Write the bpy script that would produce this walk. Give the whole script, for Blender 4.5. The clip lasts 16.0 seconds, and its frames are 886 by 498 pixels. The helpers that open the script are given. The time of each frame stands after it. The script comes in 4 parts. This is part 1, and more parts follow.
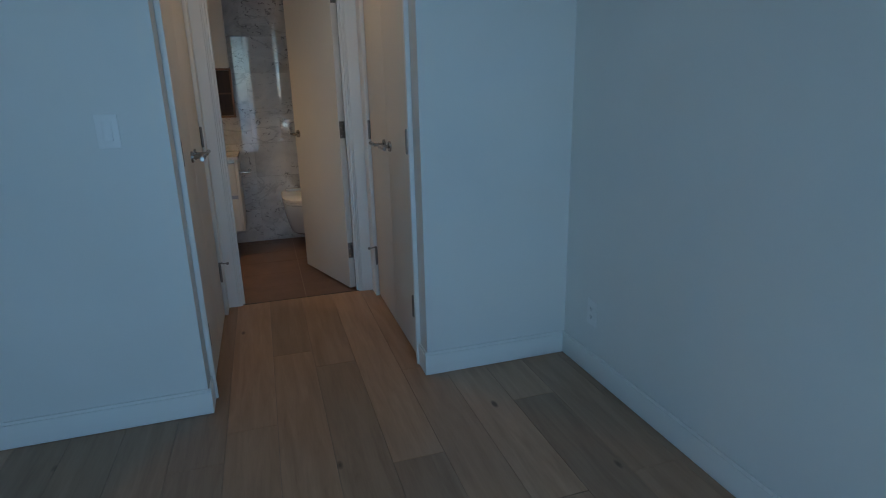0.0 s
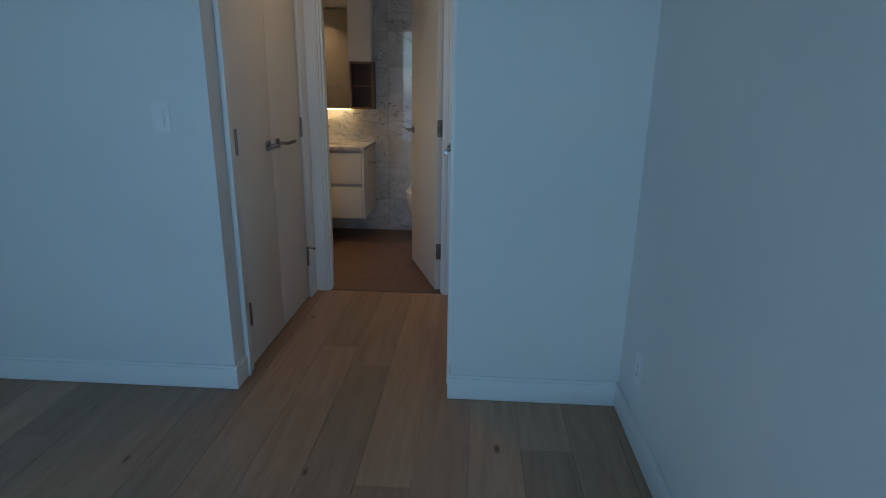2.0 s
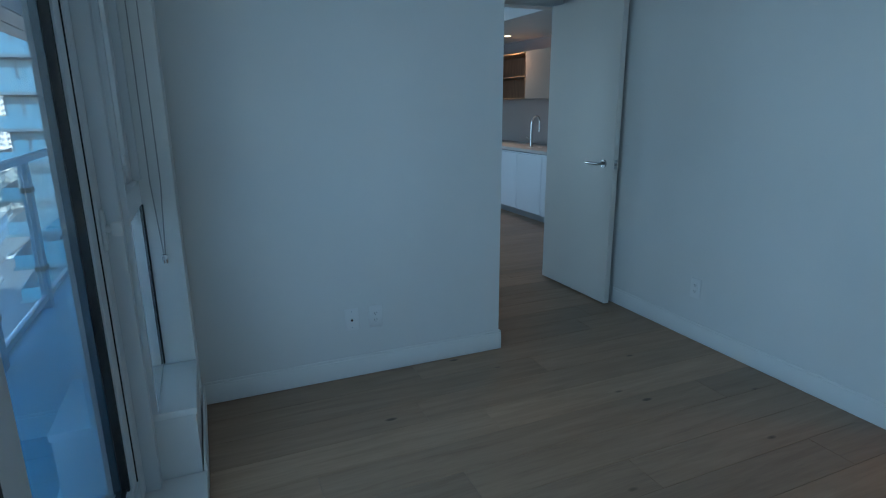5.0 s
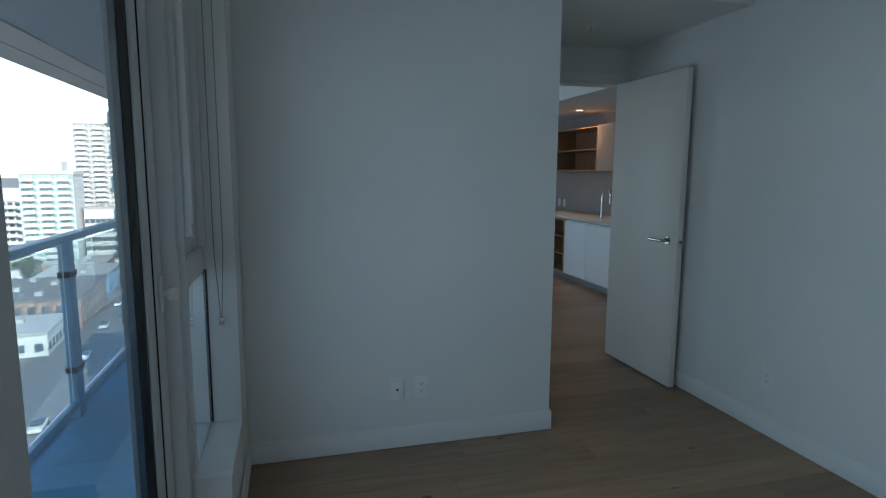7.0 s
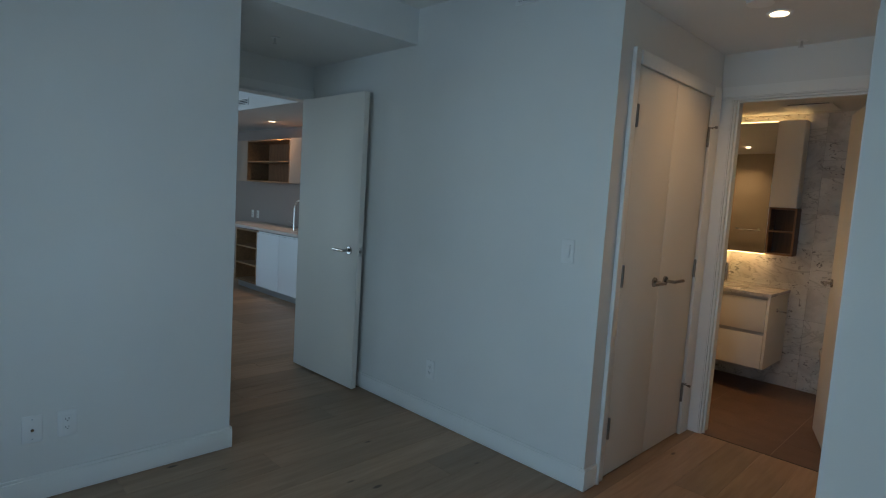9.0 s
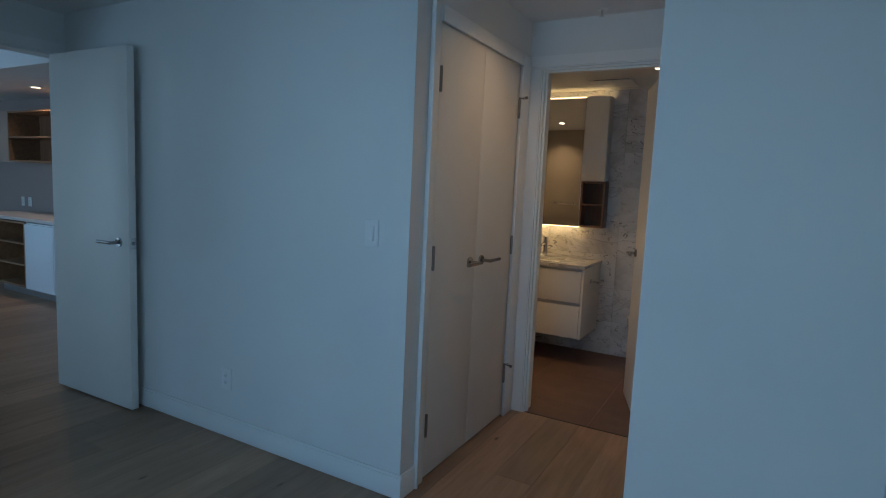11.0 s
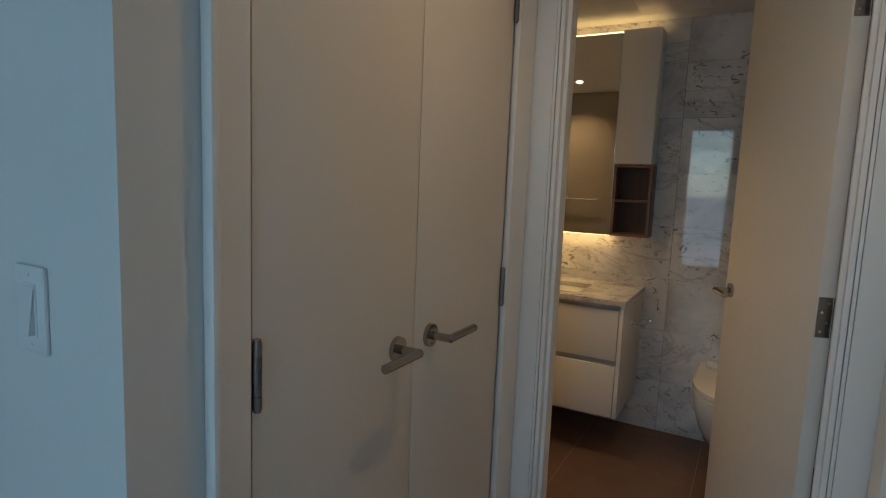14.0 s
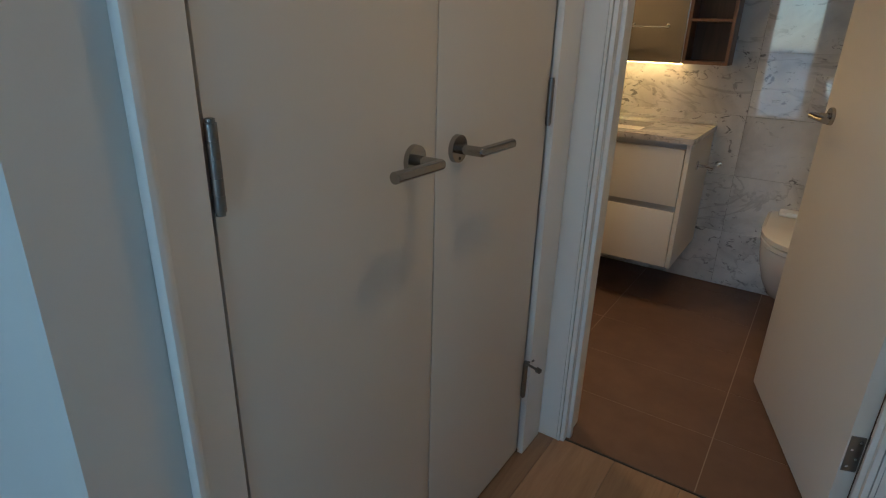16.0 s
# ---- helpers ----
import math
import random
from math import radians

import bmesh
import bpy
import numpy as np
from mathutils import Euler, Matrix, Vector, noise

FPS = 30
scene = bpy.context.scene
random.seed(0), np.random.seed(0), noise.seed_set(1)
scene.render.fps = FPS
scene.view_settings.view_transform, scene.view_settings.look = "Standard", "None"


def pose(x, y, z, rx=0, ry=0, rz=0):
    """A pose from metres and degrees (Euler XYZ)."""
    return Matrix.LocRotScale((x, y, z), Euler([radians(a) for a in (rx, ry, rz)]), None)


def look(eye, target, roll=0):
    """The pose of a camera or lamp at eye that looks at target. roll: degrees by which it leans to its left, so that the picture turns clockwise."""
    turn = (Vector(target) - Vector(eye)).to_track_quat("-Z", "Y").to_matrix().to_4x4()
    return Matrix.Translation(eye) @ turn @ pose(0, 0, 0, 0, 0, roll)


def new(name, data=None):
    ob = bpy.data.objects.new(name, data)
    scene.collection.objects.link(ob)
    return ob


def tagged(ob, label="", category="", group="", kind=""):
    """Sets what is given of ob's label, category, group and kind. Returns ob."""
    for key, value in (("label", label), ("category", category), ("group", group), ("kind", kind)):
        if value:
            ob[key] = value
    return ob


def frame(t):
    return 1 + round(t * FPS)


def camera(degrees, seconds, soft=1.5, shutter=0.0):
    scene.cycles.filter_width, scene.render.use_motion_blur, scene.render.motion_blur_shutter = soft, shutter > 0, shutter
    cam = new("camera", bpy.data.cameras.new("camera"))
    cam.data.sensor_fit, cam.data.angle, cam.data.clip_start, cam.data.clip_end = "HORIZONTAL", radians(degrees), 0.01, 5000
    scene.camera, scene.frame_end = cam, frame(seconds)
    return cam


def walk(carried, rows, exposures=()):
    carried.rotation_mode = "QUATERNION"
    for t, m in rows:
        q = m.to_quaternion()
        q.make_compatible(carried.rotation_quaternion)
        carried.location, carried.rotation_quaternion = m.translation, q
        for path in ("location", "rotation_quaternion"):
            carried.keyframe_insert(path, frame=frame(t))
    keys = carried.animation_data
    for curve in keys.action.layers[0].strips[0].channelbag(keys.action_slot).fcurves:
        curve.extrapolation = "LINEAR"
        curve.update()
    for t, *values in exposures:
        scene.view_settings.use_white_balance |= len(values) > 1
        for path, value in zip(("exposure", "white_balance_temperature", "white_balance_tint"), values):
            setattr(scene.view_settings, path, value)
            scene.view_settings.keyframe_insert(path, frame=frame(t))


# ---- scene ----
cam = camera(76.6, 16.0, soft=1.1)
PATH = [
    (0, (0.208, 0.14, 1.264), (0.782, 1.975, 0.715), -1.4),
    (0.5, (0.424, 0.124, 1.288), (0.793, 2.011, 0.735), -0.8),
    (1, (0.609, 0.227, 1.297), (0.839, 2.133, 0.737), 0.0),
    (1.5, (0.801, 0.235, 1.294), (0.886, 2.154, 0.738), 0.8),
    (2, (0.902, 0.26, 1.284), (0.796, 2.177, 0.724), 0.9),
    (2.5, (1.006, 0.262, 1.281), (0.718, 2.157, 0.711), 0.3),
    (3, (1.091, 0.156, 1.335), (0.517, 1.983, 0.757), 0.5),
    (3.5, (1.075, 0.069, 1.35), (0.102, 1.716, 0.766), -1.1),
    (4, (1.076, -0.081, 1.329), (-0.207, 1.35, 0.777), -1.5),
    (4.5, (1.09, -0.156, 1.334), (-0.513, 0.918, 0.81), -1.5),
    (5, (1.074, -0.184, 1.353), (-0.709, 0.576, 0.857), -0.4),
    (5.2, (1.076, -0.177, 1.357), (-0.742, 0.505, 0.878), -0.0),
    (7.3, (1.136, -0.039, 1.397), (-0.777, 0.489, 1.15), 0.8),
    (7.5, (1.13, -0.029, 1.388), (-0.761, 0.58, 1.152), 1.3),
    (8, (1.154, -0.011, 1.396), (-0.617, 0.892, 1.172), 2.6),
    (8.5, (1.195, 0.0, 1.38), (-0.401, 1.188, 1.184), 3.2),
    (9, (1.205, 0.014, 1.374), (-0.202, 1.424, 1.191), 3.6),
    (9.5, (1.222, 0.022, 1.371), (-0.007, 1.59, 1.196), 3.8),
    (10, (1.22, 0.109, 1.361), (0.151, 1.789, 1.179), 3.6),
    (10.2, (1.206, 0.158, 1.379), (0.178, 1.862, 1.185), 3.6),
    (12.3, (0.851, 1.16, 1.321), (-0.077, 2.916, 1.086), 2.2),
    (12.5, (0.768, 1.29, 1.328), (-0.149, 3.052, 1.092), 2.3),
    (13, (0.692, 1.577, 1.327), (-0.226, 3.338, 1.087), 2.3),
    (13.5, (0.636, 1.826, 1.334), (-0.299, 3.579, 1.097), 2.0),
    (14, (0.511, 2.018, 1.336), (-0.449, 3.755, 1.095), 2.3),
    (14.5, (0.468, 2.134, 1.329), (-0.516, 3.858, 1.091), 2.2),
    (15, (0.454, 2.183, 1.297), (-0.579, 3.872, 1.015), 2.0),
    (15.5, (0.447, 2.204, 1.242), (-0.6, 3.84, 0.763), 1.7),
    (16, (0.451, 2.212, 1.192), (-0.58, 3.765, 0.468), 1.6),
]
EXPOSURES = [
    (0, 2.3, 5250, 2), (2.5, 2.4, 5150, 1), (3.5, 2.58, 5250, 1), (5, 2.62, 5400, 1), (7.5, 2.35, 6600, 8), (9, 2.48, 6350, 6),
    (10, 2.42, 5600, 4), (12.5, 2.35, 5200, 3), (14, 2.5, 5750, 1), (15, 2.6, 5900, 0), (16, 2.75, 5550, 0),
]
walk(cam, [(t, look(eye, target, roll)) for t, eye, target, roll in PATH], EXPOSURES)

# ---- world, sun, lamps ----
world = bpy.data.worlds.new("sky")
scene.world = world
world.use_nodes = True
wn = world.node_tree.nodes
sky = wn.new("ShaderNodeTexSky")
sky.sky_type = "NISHITA"
sky.sun_disc = False
sky.dust_density, sky.air_density, sky.ozone_density = 0.3, 1.0, 1.0
sky.sun_elevation, sky.sun_rotation = radians(36), radians(68)
wn["Background"].inputs[1].default_value = 0.10
world.node_tree.links.new(sky.outputs[0], wn["Background"].inputs[0])
sun = new("sun", bpy.data.lights.new("sun", "SUN"))
sun.data.energy, sun.data.angle, sun.data.color = 1.6, radians(0.5), (1, 0.95, 0.87)
sun.matrix_world = look((0, 0, 0), (-0.75, -0.30, -0.587))


def lamp(name, place, watts, size, colour, spread=150):
    """A small round lamp that shines down."""
    d = bpy.data.lights.new(name, "AREA")
    d.shape, d.size, d.energy, d.color, d.spread = "DISK", size, watts, colour, radians(spread)
    ob = new(name, d)
    ob.location = place
    return ob


WARM = (1.0, 0.58, 0.27)
lamp("corridor_lamp", (0.340, 3.02, 2.326), 0.36, 0.07, WARM, 130)
lamp("bath_lamp", (-0.565, 4.15, 2.205), 0.68, 0.07, WARM, 120)
lamp("bath_lamp", (0.488, 4.48, 2.205), 0.12, 0.07, WARM, 75)
lamp("kitchen_lamp", (-5.60, 3.58, 2.20), 0.8, 0.08, (1.0, 0.62, 0.38))


def skylight(name, x0, x1, z0, z1, y, watts, spread=180, fall=0.0, turn=0.0):
    """The sky's light in a window opening."""
    d = bpy.data.lights.new(name, "AREA")
    d.shape, d.size, d.size_y, d.energy, d.color = "RECTANGLE", x1 - x0, z1 - z0, watts, (0.50, 0.745, 1.0)
    d.spread = radians(spread)
    ob = new(name, d)
    ob.matrix_world = look(((x0 + x1) / 2, y, (z0 + z1) / 2), ((x0 + x1) / 2 + turn, y + 1, (z0 + z1) / 2 - fall))
    return ob


skylight("window_light", 0.60, 0.99, 0.38, 1.80, -0.40, 0.85, 165, 0.2, -0.4)
skylight("door_light", -0.62, 0.12, 0.26, 1.90, -0.462, 0.95, 160)
skylight("living_window_light", -6.20, -5.10, 0.35, 2.30, -0.49, 5.2)


# ---- materials ----
def material(name, colour, rough=0.5, metal=0.0, coat=0.0):
    m = bpy.data.materials.new(name)
    m.use_nodes = True
    b = m.node_tree.nodes["Principled BSDF"]
    b.inputs["Base Color"].default_value = (*colour, 1)
    b.inputs["Roughness"].default_value = rough
    b.inputs["Metallic"].default_value = metal
    b.inputs["Coat Weight"].default_value = coat
    return m


def node(m, kind, **values):
    n = m.node_tree.nodes.new(kind)
    for key, v in values.items():
        n.inputs[key.replace("_", " ")].default_value = v
    return n


def link(m, a, b):
    m.node_tree.links.new(a, b)


def coords(m, scale=(1, 1, 1), kind="Object"):
    tc = m.node_tree.nodes.new("ShaderNodeTexCoord")
    mp = m.node_tree.nodes.new("ShaderNodeMapping")
    mp.inputs["Scale"].default_value = scale
    link(m, tc.outputs[kind], mp.inputs["Vector"])
    return mp.outputs["Vector"]


def ramp(m, factor, *stops):
    r = m.node_tree.nodes.new("ShaderNodeValToRGB")
    els = r.color_ramp.elements
    while len(els) < len(stops):
        els.new(0.5)
    for e, (at, c) in zip(els, stops):
        e.position = at
        e.color = (*c, 1) if len(c) == 3 else c
    link(m, factor, r.inputs["Fac"])
    return r.outputs["Color"]


def mix(m, factor, a, b, mode="MIX"):
    n = m.node_tree.nodes.new("ShaderNodeMix")
    n.data_type, n.blend_type = "RGBA", mode
    for sock, v in ((n.inputs["Factor"], factor), (n.inputs["A"], a), (n.inputs["B"], b)):
        if isinstance(v, (int, float)):
            sock.default_value = v
        elif isinstance(v, tuple):
            sock.default_value = (*v, 1)
        else:
            link(m, v, sock)
    return n.outputs["Result"]


def bumped(m, height, strength=0.1, distance=0.002):
    b = node(m, "ShaderNodeBump", Strength=strength, Distance=distance)
    link(m, height, b.inputs["Height"])
    link(m, b.outputs["Normal"], m.node_tree.nodes["Principled BSDF"].inputs["Normal"])


def bsdf(m):
    return m.node_tree.nodes["Principled BSDF"]


def paint(name, colour, rough, grain=220, strength=0.12, dirt=0.03):
    """Rolled or sprayed paint: faint mottling, fine orange peel, uneven sheen."""
    m = material(name, colour, rough)
    v = coords(m, kind="Object")
    big = node(m, "ShaderNodeTexNoise", Scale=1.3, Detail=4.0)
    fine = node(m, "ShaderNodeTexNoise", Scale=grain, Detail=2.0)
    link(m, v, big.inputs["Vector"])
    link(m, v, fine.inputs["Vector"])
    dark = tuple(c * (1 - dirt * 2) for c in colour)
    link(m, ramp(m, big.outputs["Fac"], (0.3, dark), (0.65, colour)), bsdf(m).inputs["Base Color"])
    rr = node(m, "ShaderNodeMapRange", To_Min=rough - 0.06, To_Max=rough + 0.06)
    link(m, big.outputs["Fac"], rr.inputs["Value"])
    link(m, rr.outputs["Result"], bsdf(m).inputs["Roughness"])
    bumped(m, fine.outputs["Fac"], strength, 0.001)
    return m


WALL = paint("wall_paint", (0.76, 0.76, 0.74), 0.65)
CEIL = paint("ceiling_paint", (0.76, 0.76, 0.75), 0.8)
TRIM = paint("trim_paint", (0.82, 0.82, 0.80), 0.38, 90, 0.05, 0.015)
DOOR = paint("door_paint", (0.73, 0.70, 0.645), 0.5, 120, 0.05, 0.02)
LACQUER = paint("cream_lacquer", (0.80, 0.77, 0.70), 0.35, 60, 0.02, 0.01)
GLOSS = paint("white_lacquer", (0.80, 0.82, 0.84), 0.25, 60, 0.02, 0.01)
PLASTIC = material("white_plastic", (0.80, 0.80, 0.79), 0.3)
SLOT = material("dark_slot", (0.02, 0.02, 0.02), 0.6)
PVC = paint("white_window_frame", (0.72, 0.74, 0.75), 0.4, 100, 0.04, 0.02)
GASKET = material("black_gasket", (0.012, 0.012, 0.013), 0.6)
CERAMIC = material("white_ceramic", (0.82, 0.81, 0.78), 0.08, 0, 0.5)
RUBBER = material("rubber", (0.03, 0.03, 0.03), 0.7)
DRAIN = material("shadow_gap", (0.05, 0.05, 0.05), 0.6)


def brushed(name, colour, rough):
    m = material(name, colour, rough, 1.0)
    n = node(m, "ShaderNodeTexNoise", Scale=40.0, Detail=5.0)
    link(m, coords(m, (1, 1, 30)), n.inputs["Vector"])
    rr = node(m, "ShaderNodeMapRange", To_Min=rough - 0.07, To_Max=rough + 0.1)
    link(m, n.outputs["Fac"], rr.inputs["Value"])
    link(m, rr.outputs["Result"], bsdf(m).inputs["Roughness"])
    return m


NICKEL = brushed("satin_nickel", (0.37, 0.35, 0.33), 0.17)
BEIGE = paint("beige_lacquer", (0.38, 0.305, 0.25), 0.4, 60, 0.02, 0.01)
CHROME = brushed("chrome", (0.75, 0.75, 0.76), 0.1)
STEEL = brushed("hinge_steel", (0.27, 0.26, 0.25), 0.3)
ALU = brushed("grey_aluminium", (0.52, 0.55, 0.58), 0.4)


def oak(name, dark, light, rough=0.42, along=(9, 0.7, 9), lines=70.0):
    """Oak: long grain, pores and a few knots, tinted board by board."""
    m = material(name, light, rough)
    tc = m.node_tree.nodes.new("ShaderNodeTexCoord")
    info = m.node_tree.nodes.new("ShaderNodeObjectInfo")
    shift = m.node_tree.nodes.new("ShaderNodeVectorMath")
    shift.operation = "MULTIPLY_ADD"
    shift.inputs[1].default_value = (37, 91, 13)
    link(m, info.outputs["Random"], shift.inputs[0])
    link(m, tc.outputs["Object"], shift.inputs[2])
    mp = m.node_tree.nodes.new("ShaderNodeMapping")
    mp.inputs["Scale"].default_value = along
    link(m, shift.outputs[0], mp.inputs["Vector"])
    grain = node(m, "ShaderNodeTexNoise", Scale=3.0, Detail=8.0, Roughness=0.62, Distortion=0.6)
    link(m, mp.outputs["Vector"], grain.inputs["Vector"])
    pores = node(m, "ShaderNodeTexNoise", Scale=lines / 4, Detail=3.0)
    link(m, mp.outputs["Vector"], pores.inputs["Vector"])
    mid = tuple((a + b) / 2 for a, b in zip(dark, light))
    base = ramp(m, grain.outputs["Fac"], (0.28, dark), (0.47, mid), (0.68, light))
    fine = ramp(m, pores.outputs["Fac"], (0.34, (0.84, 0.82, 0.80)), (0.5, (1, 1, 1)))
    col = mix(m, 0.4, base, fine, "MULTIPLY")
    tone = ramp(m, info.outputs["Random"], (0.0, (0.80, 0.80, 0.80)), (0.35, (0.93, 0.92, 0.91)), (0.7, (1.04, 1.0, 0.97)), (1.0, (1.20, 1.18, 1.15)))
    col = mix(m, 1.0, col, tone, "MULTIPLY")
    knot = node(m, "ShaderNodeTexVoronoi", Scale=1.0, Randomness=1.0)
    mk = m.node_tree.nodes.new("ShaderNodeMapping")
    mk.inputs["Scale"].default_value = (5.2, 2.2, 1)
    link(m, shift.outputs[0], mk.inputs["Vector"])
    link(m, mk.outputs["Vector"], knot.inputs["Vector"])
    spot = ramp(m, knot.outputs["Distance"], (0.035, (0.16, 0.12, 0.09)), (0.075, (1, 1, 1)))
    col = mix(m, 0.85, col, spot, "MULTIPLY")
    link(m, col, bsdf(m).inputs["Base Color"])
    rr = node(m, "ShaderNodeMapRange", To_Min=rough - 0.08, To_Max=rough + 0.12)
    link(m, pores.outputs["Fac"], rr.inputs["Value"])
    link(m, rr.outputs["Result"], bsdf(m).inputs["Roughness"])
    bumped(m, pores.outputs["Fac"], 0.12, 0.0008)
    return m


OAK = oak("oak_floor", (0.278, 0.176, 0.108), (0.395, 0.266, 0.172))
SHELFWOOD = oak("oak_shelf", (0.20, 0.12, 0.065), (0.32, 0.20, 0.11), 0.45, (0.7, 9, 9))
WALNUT = oak("walnut", (0.16, 0.08, 0.045), (0.27, 0.15, 0.085), 0.4, (9, 9, 0.8))
# back of the niche: walnut's grain again, in darker colours
NICHE = oak("niche_back_walnut", (0.07, 0.045, 0.03), (0.12, 0.075, 0.05), 0.5, (9, 9, 0.8))


def marble(name, rough=0.03):
    """White marble: cloudy ground, long thin veins, clustered grey flecks."""
    m = material(name, (0.78, 0.77, 0.75), rough)
    tc = m.node_tree.nodes.new("ShaderNodeTexCoord")
    info = m.node_tree.nodes.new("ShaderNodeObjectInfo")
    shift = m.node_tree.nodes.new("ShaderNodeVectorMath")
    shift.operation = "MULTIPLY_ADD"
    shift.inputs[1].default_value = (17, 43, 29)
    link(m, info.outputs["Random"], shift.inputs[0])
    link(m, tc.outputs["Object"], shift.inputs[2])
    v = shift.outputs[0]
    cloud = node(m, "ShaderNodeTexNoise", Scale=3.5, Detail=7.0, Roughness=0.6, Distortion=0.8)
    link(m, v, cloud.inputs["Vector"])
    ground = ramp(m, cloud.outputs["Fac"], (0.3, (0.42, 0.41, 0.41)), (0.48, (0.62, 0.61, 0.60)), (0.7, (0.76, 0.75, 0.73)))
    warp = node(m, "ShaderNodeTexNoise", Scale=1.5, Detail=5.0, Roughness=0.55, Distortion=1.4)
    rot = m.node_tree.nodes.new("ShaderNodeMapping")
    rot.inputs["Rotation"].default_value = (0, 0.75, 0)
    rot.inputs["Scale"].default_value = (0.8, 1, 1.4)
    link(m, v, rot.inputs["Vector"])
    link(m, rot.outputs["Vector"], warp.inputs["Vector"])
    vein = ramp(m, warp.outputs["Fac"], (0.475, (1, 1, 1)), (0.497, (0.5, 0.5, 0.51)), (0.505, (1, 1, 1)))
    fleck = node(m, "ShaderNodeTexNoise", Scale=24.0, Detail=4.0, Roughness=0.6, Distortion=1.2)
    squash = m.node_tree.nodes.new("ShaderNodeMapping")
    squash.inputs["Rotation"].default_value = (0, 0.5, 0)
    squash.inputs["Scale"].default_value = (0.8, 1, 1.3)
    link(m, v, squash.inputs["Vector"])
    link(m, squash.outputs["Vector"], fleck.inputs["Vector"])
    flecks = ramp(m, fleck.outputs["Fac"], (0.35, (0.34, 0.34, 0.35)), (0.42, (1, 1, 1)))
    where = node(m, "ShaderNodeTexNoise", Scale=2.2, Detail=3.0)
    link(m, v, where.inputs["Vector"])
    mask = ramp(m, where.outputs["Fac"], (0.36, (0, 0, 0)), (0.52, (1, 1, 1)))
    col = mix(m, 0.55, ground, vein, "MULTIPLY")
    sep = m.node_tree.nodes.new("ShaderNodeRGBToBW")
    link(m, mask, sep.inputs[0])
    col = mix(m, sep.outputs[0], col, mix(m, 1.0, col, flecks, "MULTIPLY"))
    link(m, col, bsdf(m).inputs["Base Color"])
    return m


MARBLE = marble("marble_tile")
MARBLETOP = marble("marble_top", 0.2)
GROUT = paint("grout", (0.55, 0.53, 0.50), 0.8, 300, 0.1)


def porcelain():
    m = material("brown_tile", (0.15, 0.115, 0.09), 0.45)
    n = node(m, "ShaderNodeTexNoise", Scale=6.0, Detail=8.0, Roughness=0.65)
    f = node(m, "ShaderNodeTexNoise", Scale=160.0, Detail=3.0)
    v = coords(m)
    link(m, v, n.inputs["Vector"])
    link(m, v, f.inputs["Vector"])
    link(m, ramp(m, n.outputs["Fac"], (0.3, (0.125, 0.074, 0.054)), (0.7, (0.175, 0.106, 0.078))), bsdf(m).inputs["Base Color"])
    bumped(m, f.outputs["Fac"], 0.15, 0.0006)
    return m


TILE = porcelain()
TILEGROUT = paint("tile_grout", (0.34, 0.28, 0.235), 0.85, 300, 0.1)
DARKGROUT = paint("dark_grout", (0.16, 0.125, 0.10), 0.85, 300, 0.1)
MIRROR = material("mirror_silver", (0.86, 0.87, 0.86), 0.015, 1.0)
GLASS = material("window_glass", (0.95, 0.98, 0.99), 0.0)
bsdf(GLASS).inputs["Transmission Weight"].default_value = 1.0
bsdf(GLASS).inputs["IOR"].default_value = 1.45
RAILGLASS = material("balcony_glass", (0.72, 0.86, 0.90), 0.0)
bsdf(RAILGLASS).inputs["Transmission Weight"].default_value = 1.0
bsdf(RAILGLASS).inputs["IOR"].default_value = 1.45


def glow(name, colour, strength):
    m = material(name, colour, 0.5)
    bsdf(m).inputs["Emission Color"].default_value = (*colour, 1)
    bsdf(m).inputs["Emission Strength"].default_value = strength
    return m


LED = glow("warm_led", (1.0, 0.60, 0.22), 3.5)
COVELED = glow("warm_cove_led", (1.0, 0.62, 0.24), 0.85)
BULB = glow("warm_bulb", (1.0, 0.70, 0.42), 0.9)
# door edge strip and tower slabs: their dimness is put into this colour
DIMGREY = paint("dim_blue_grey", (0.045, 0.075, 0.10), 0.4, 60, 0.03, 0.05)
BEAD = material("bead_steel", (0.16, 0.16, 0.16), 0.35, 0.6)
CONCRETE = paint("balcony_membrane", (0.13, 0.38, 0.62), 0.85, 60, 0.3, 0.12)
SOFFIT = paint("soffit_panel", (0.20, 0.25, 0.30), 0.7, 40, 0.1, 0.08)
BAND = paint("slab_edge", (0.42, 0.40, 0.38), 0.8, 40, 0.1, 0.12)
RAILBLUE = paint("railing_metal", (0.13, 0.28, 0.44), 0.4, 60, 0.03, 0.05)
ASPHALT = paint("asphalt", (0.20, 0.20, 0.195), 0.9, 4, 0.1, 0.15)
CITY = paint("city_ground", (0.17, 0.17, 0.165), 0.95, 0.5, 0.1, 0.3)
ROOF = paint("dark_roof", (0.13, 0.12, 0.12), 0.9, 2, 0.1, 0.2)
PALEROOF = paint("pale_roof", (0.38, 0.38, 0.37), 0.9, 2, 0.1, 0.2)
TOWERWHITE = paint("white_facade", (0.52, 0.52, 0.50), 0.7, 2, 0.05, 0.05)
BRICK = paint("red_brick", (0.30, 0.20, 0.165), 0.9, 3, 0.1, 0.2)
BLUEWALL = paint("blue_siding", (0.16, 0.30, 0.45), 0.8, 3, 0.1, 0.1)
# blue tower wall, darkened in its colour as if in shade
SHADEBLUE = paint("shaded_blue_panel", (0.035, 0.065, 0.10), 0.3, 2, 0.05, 0.1)
PANE = material("dark_pane", (0.05, 0.08, 0.10), 0.08)
GREYPANE = material("grey_pane", (0.22, 0.26, 0.29), 0.15)
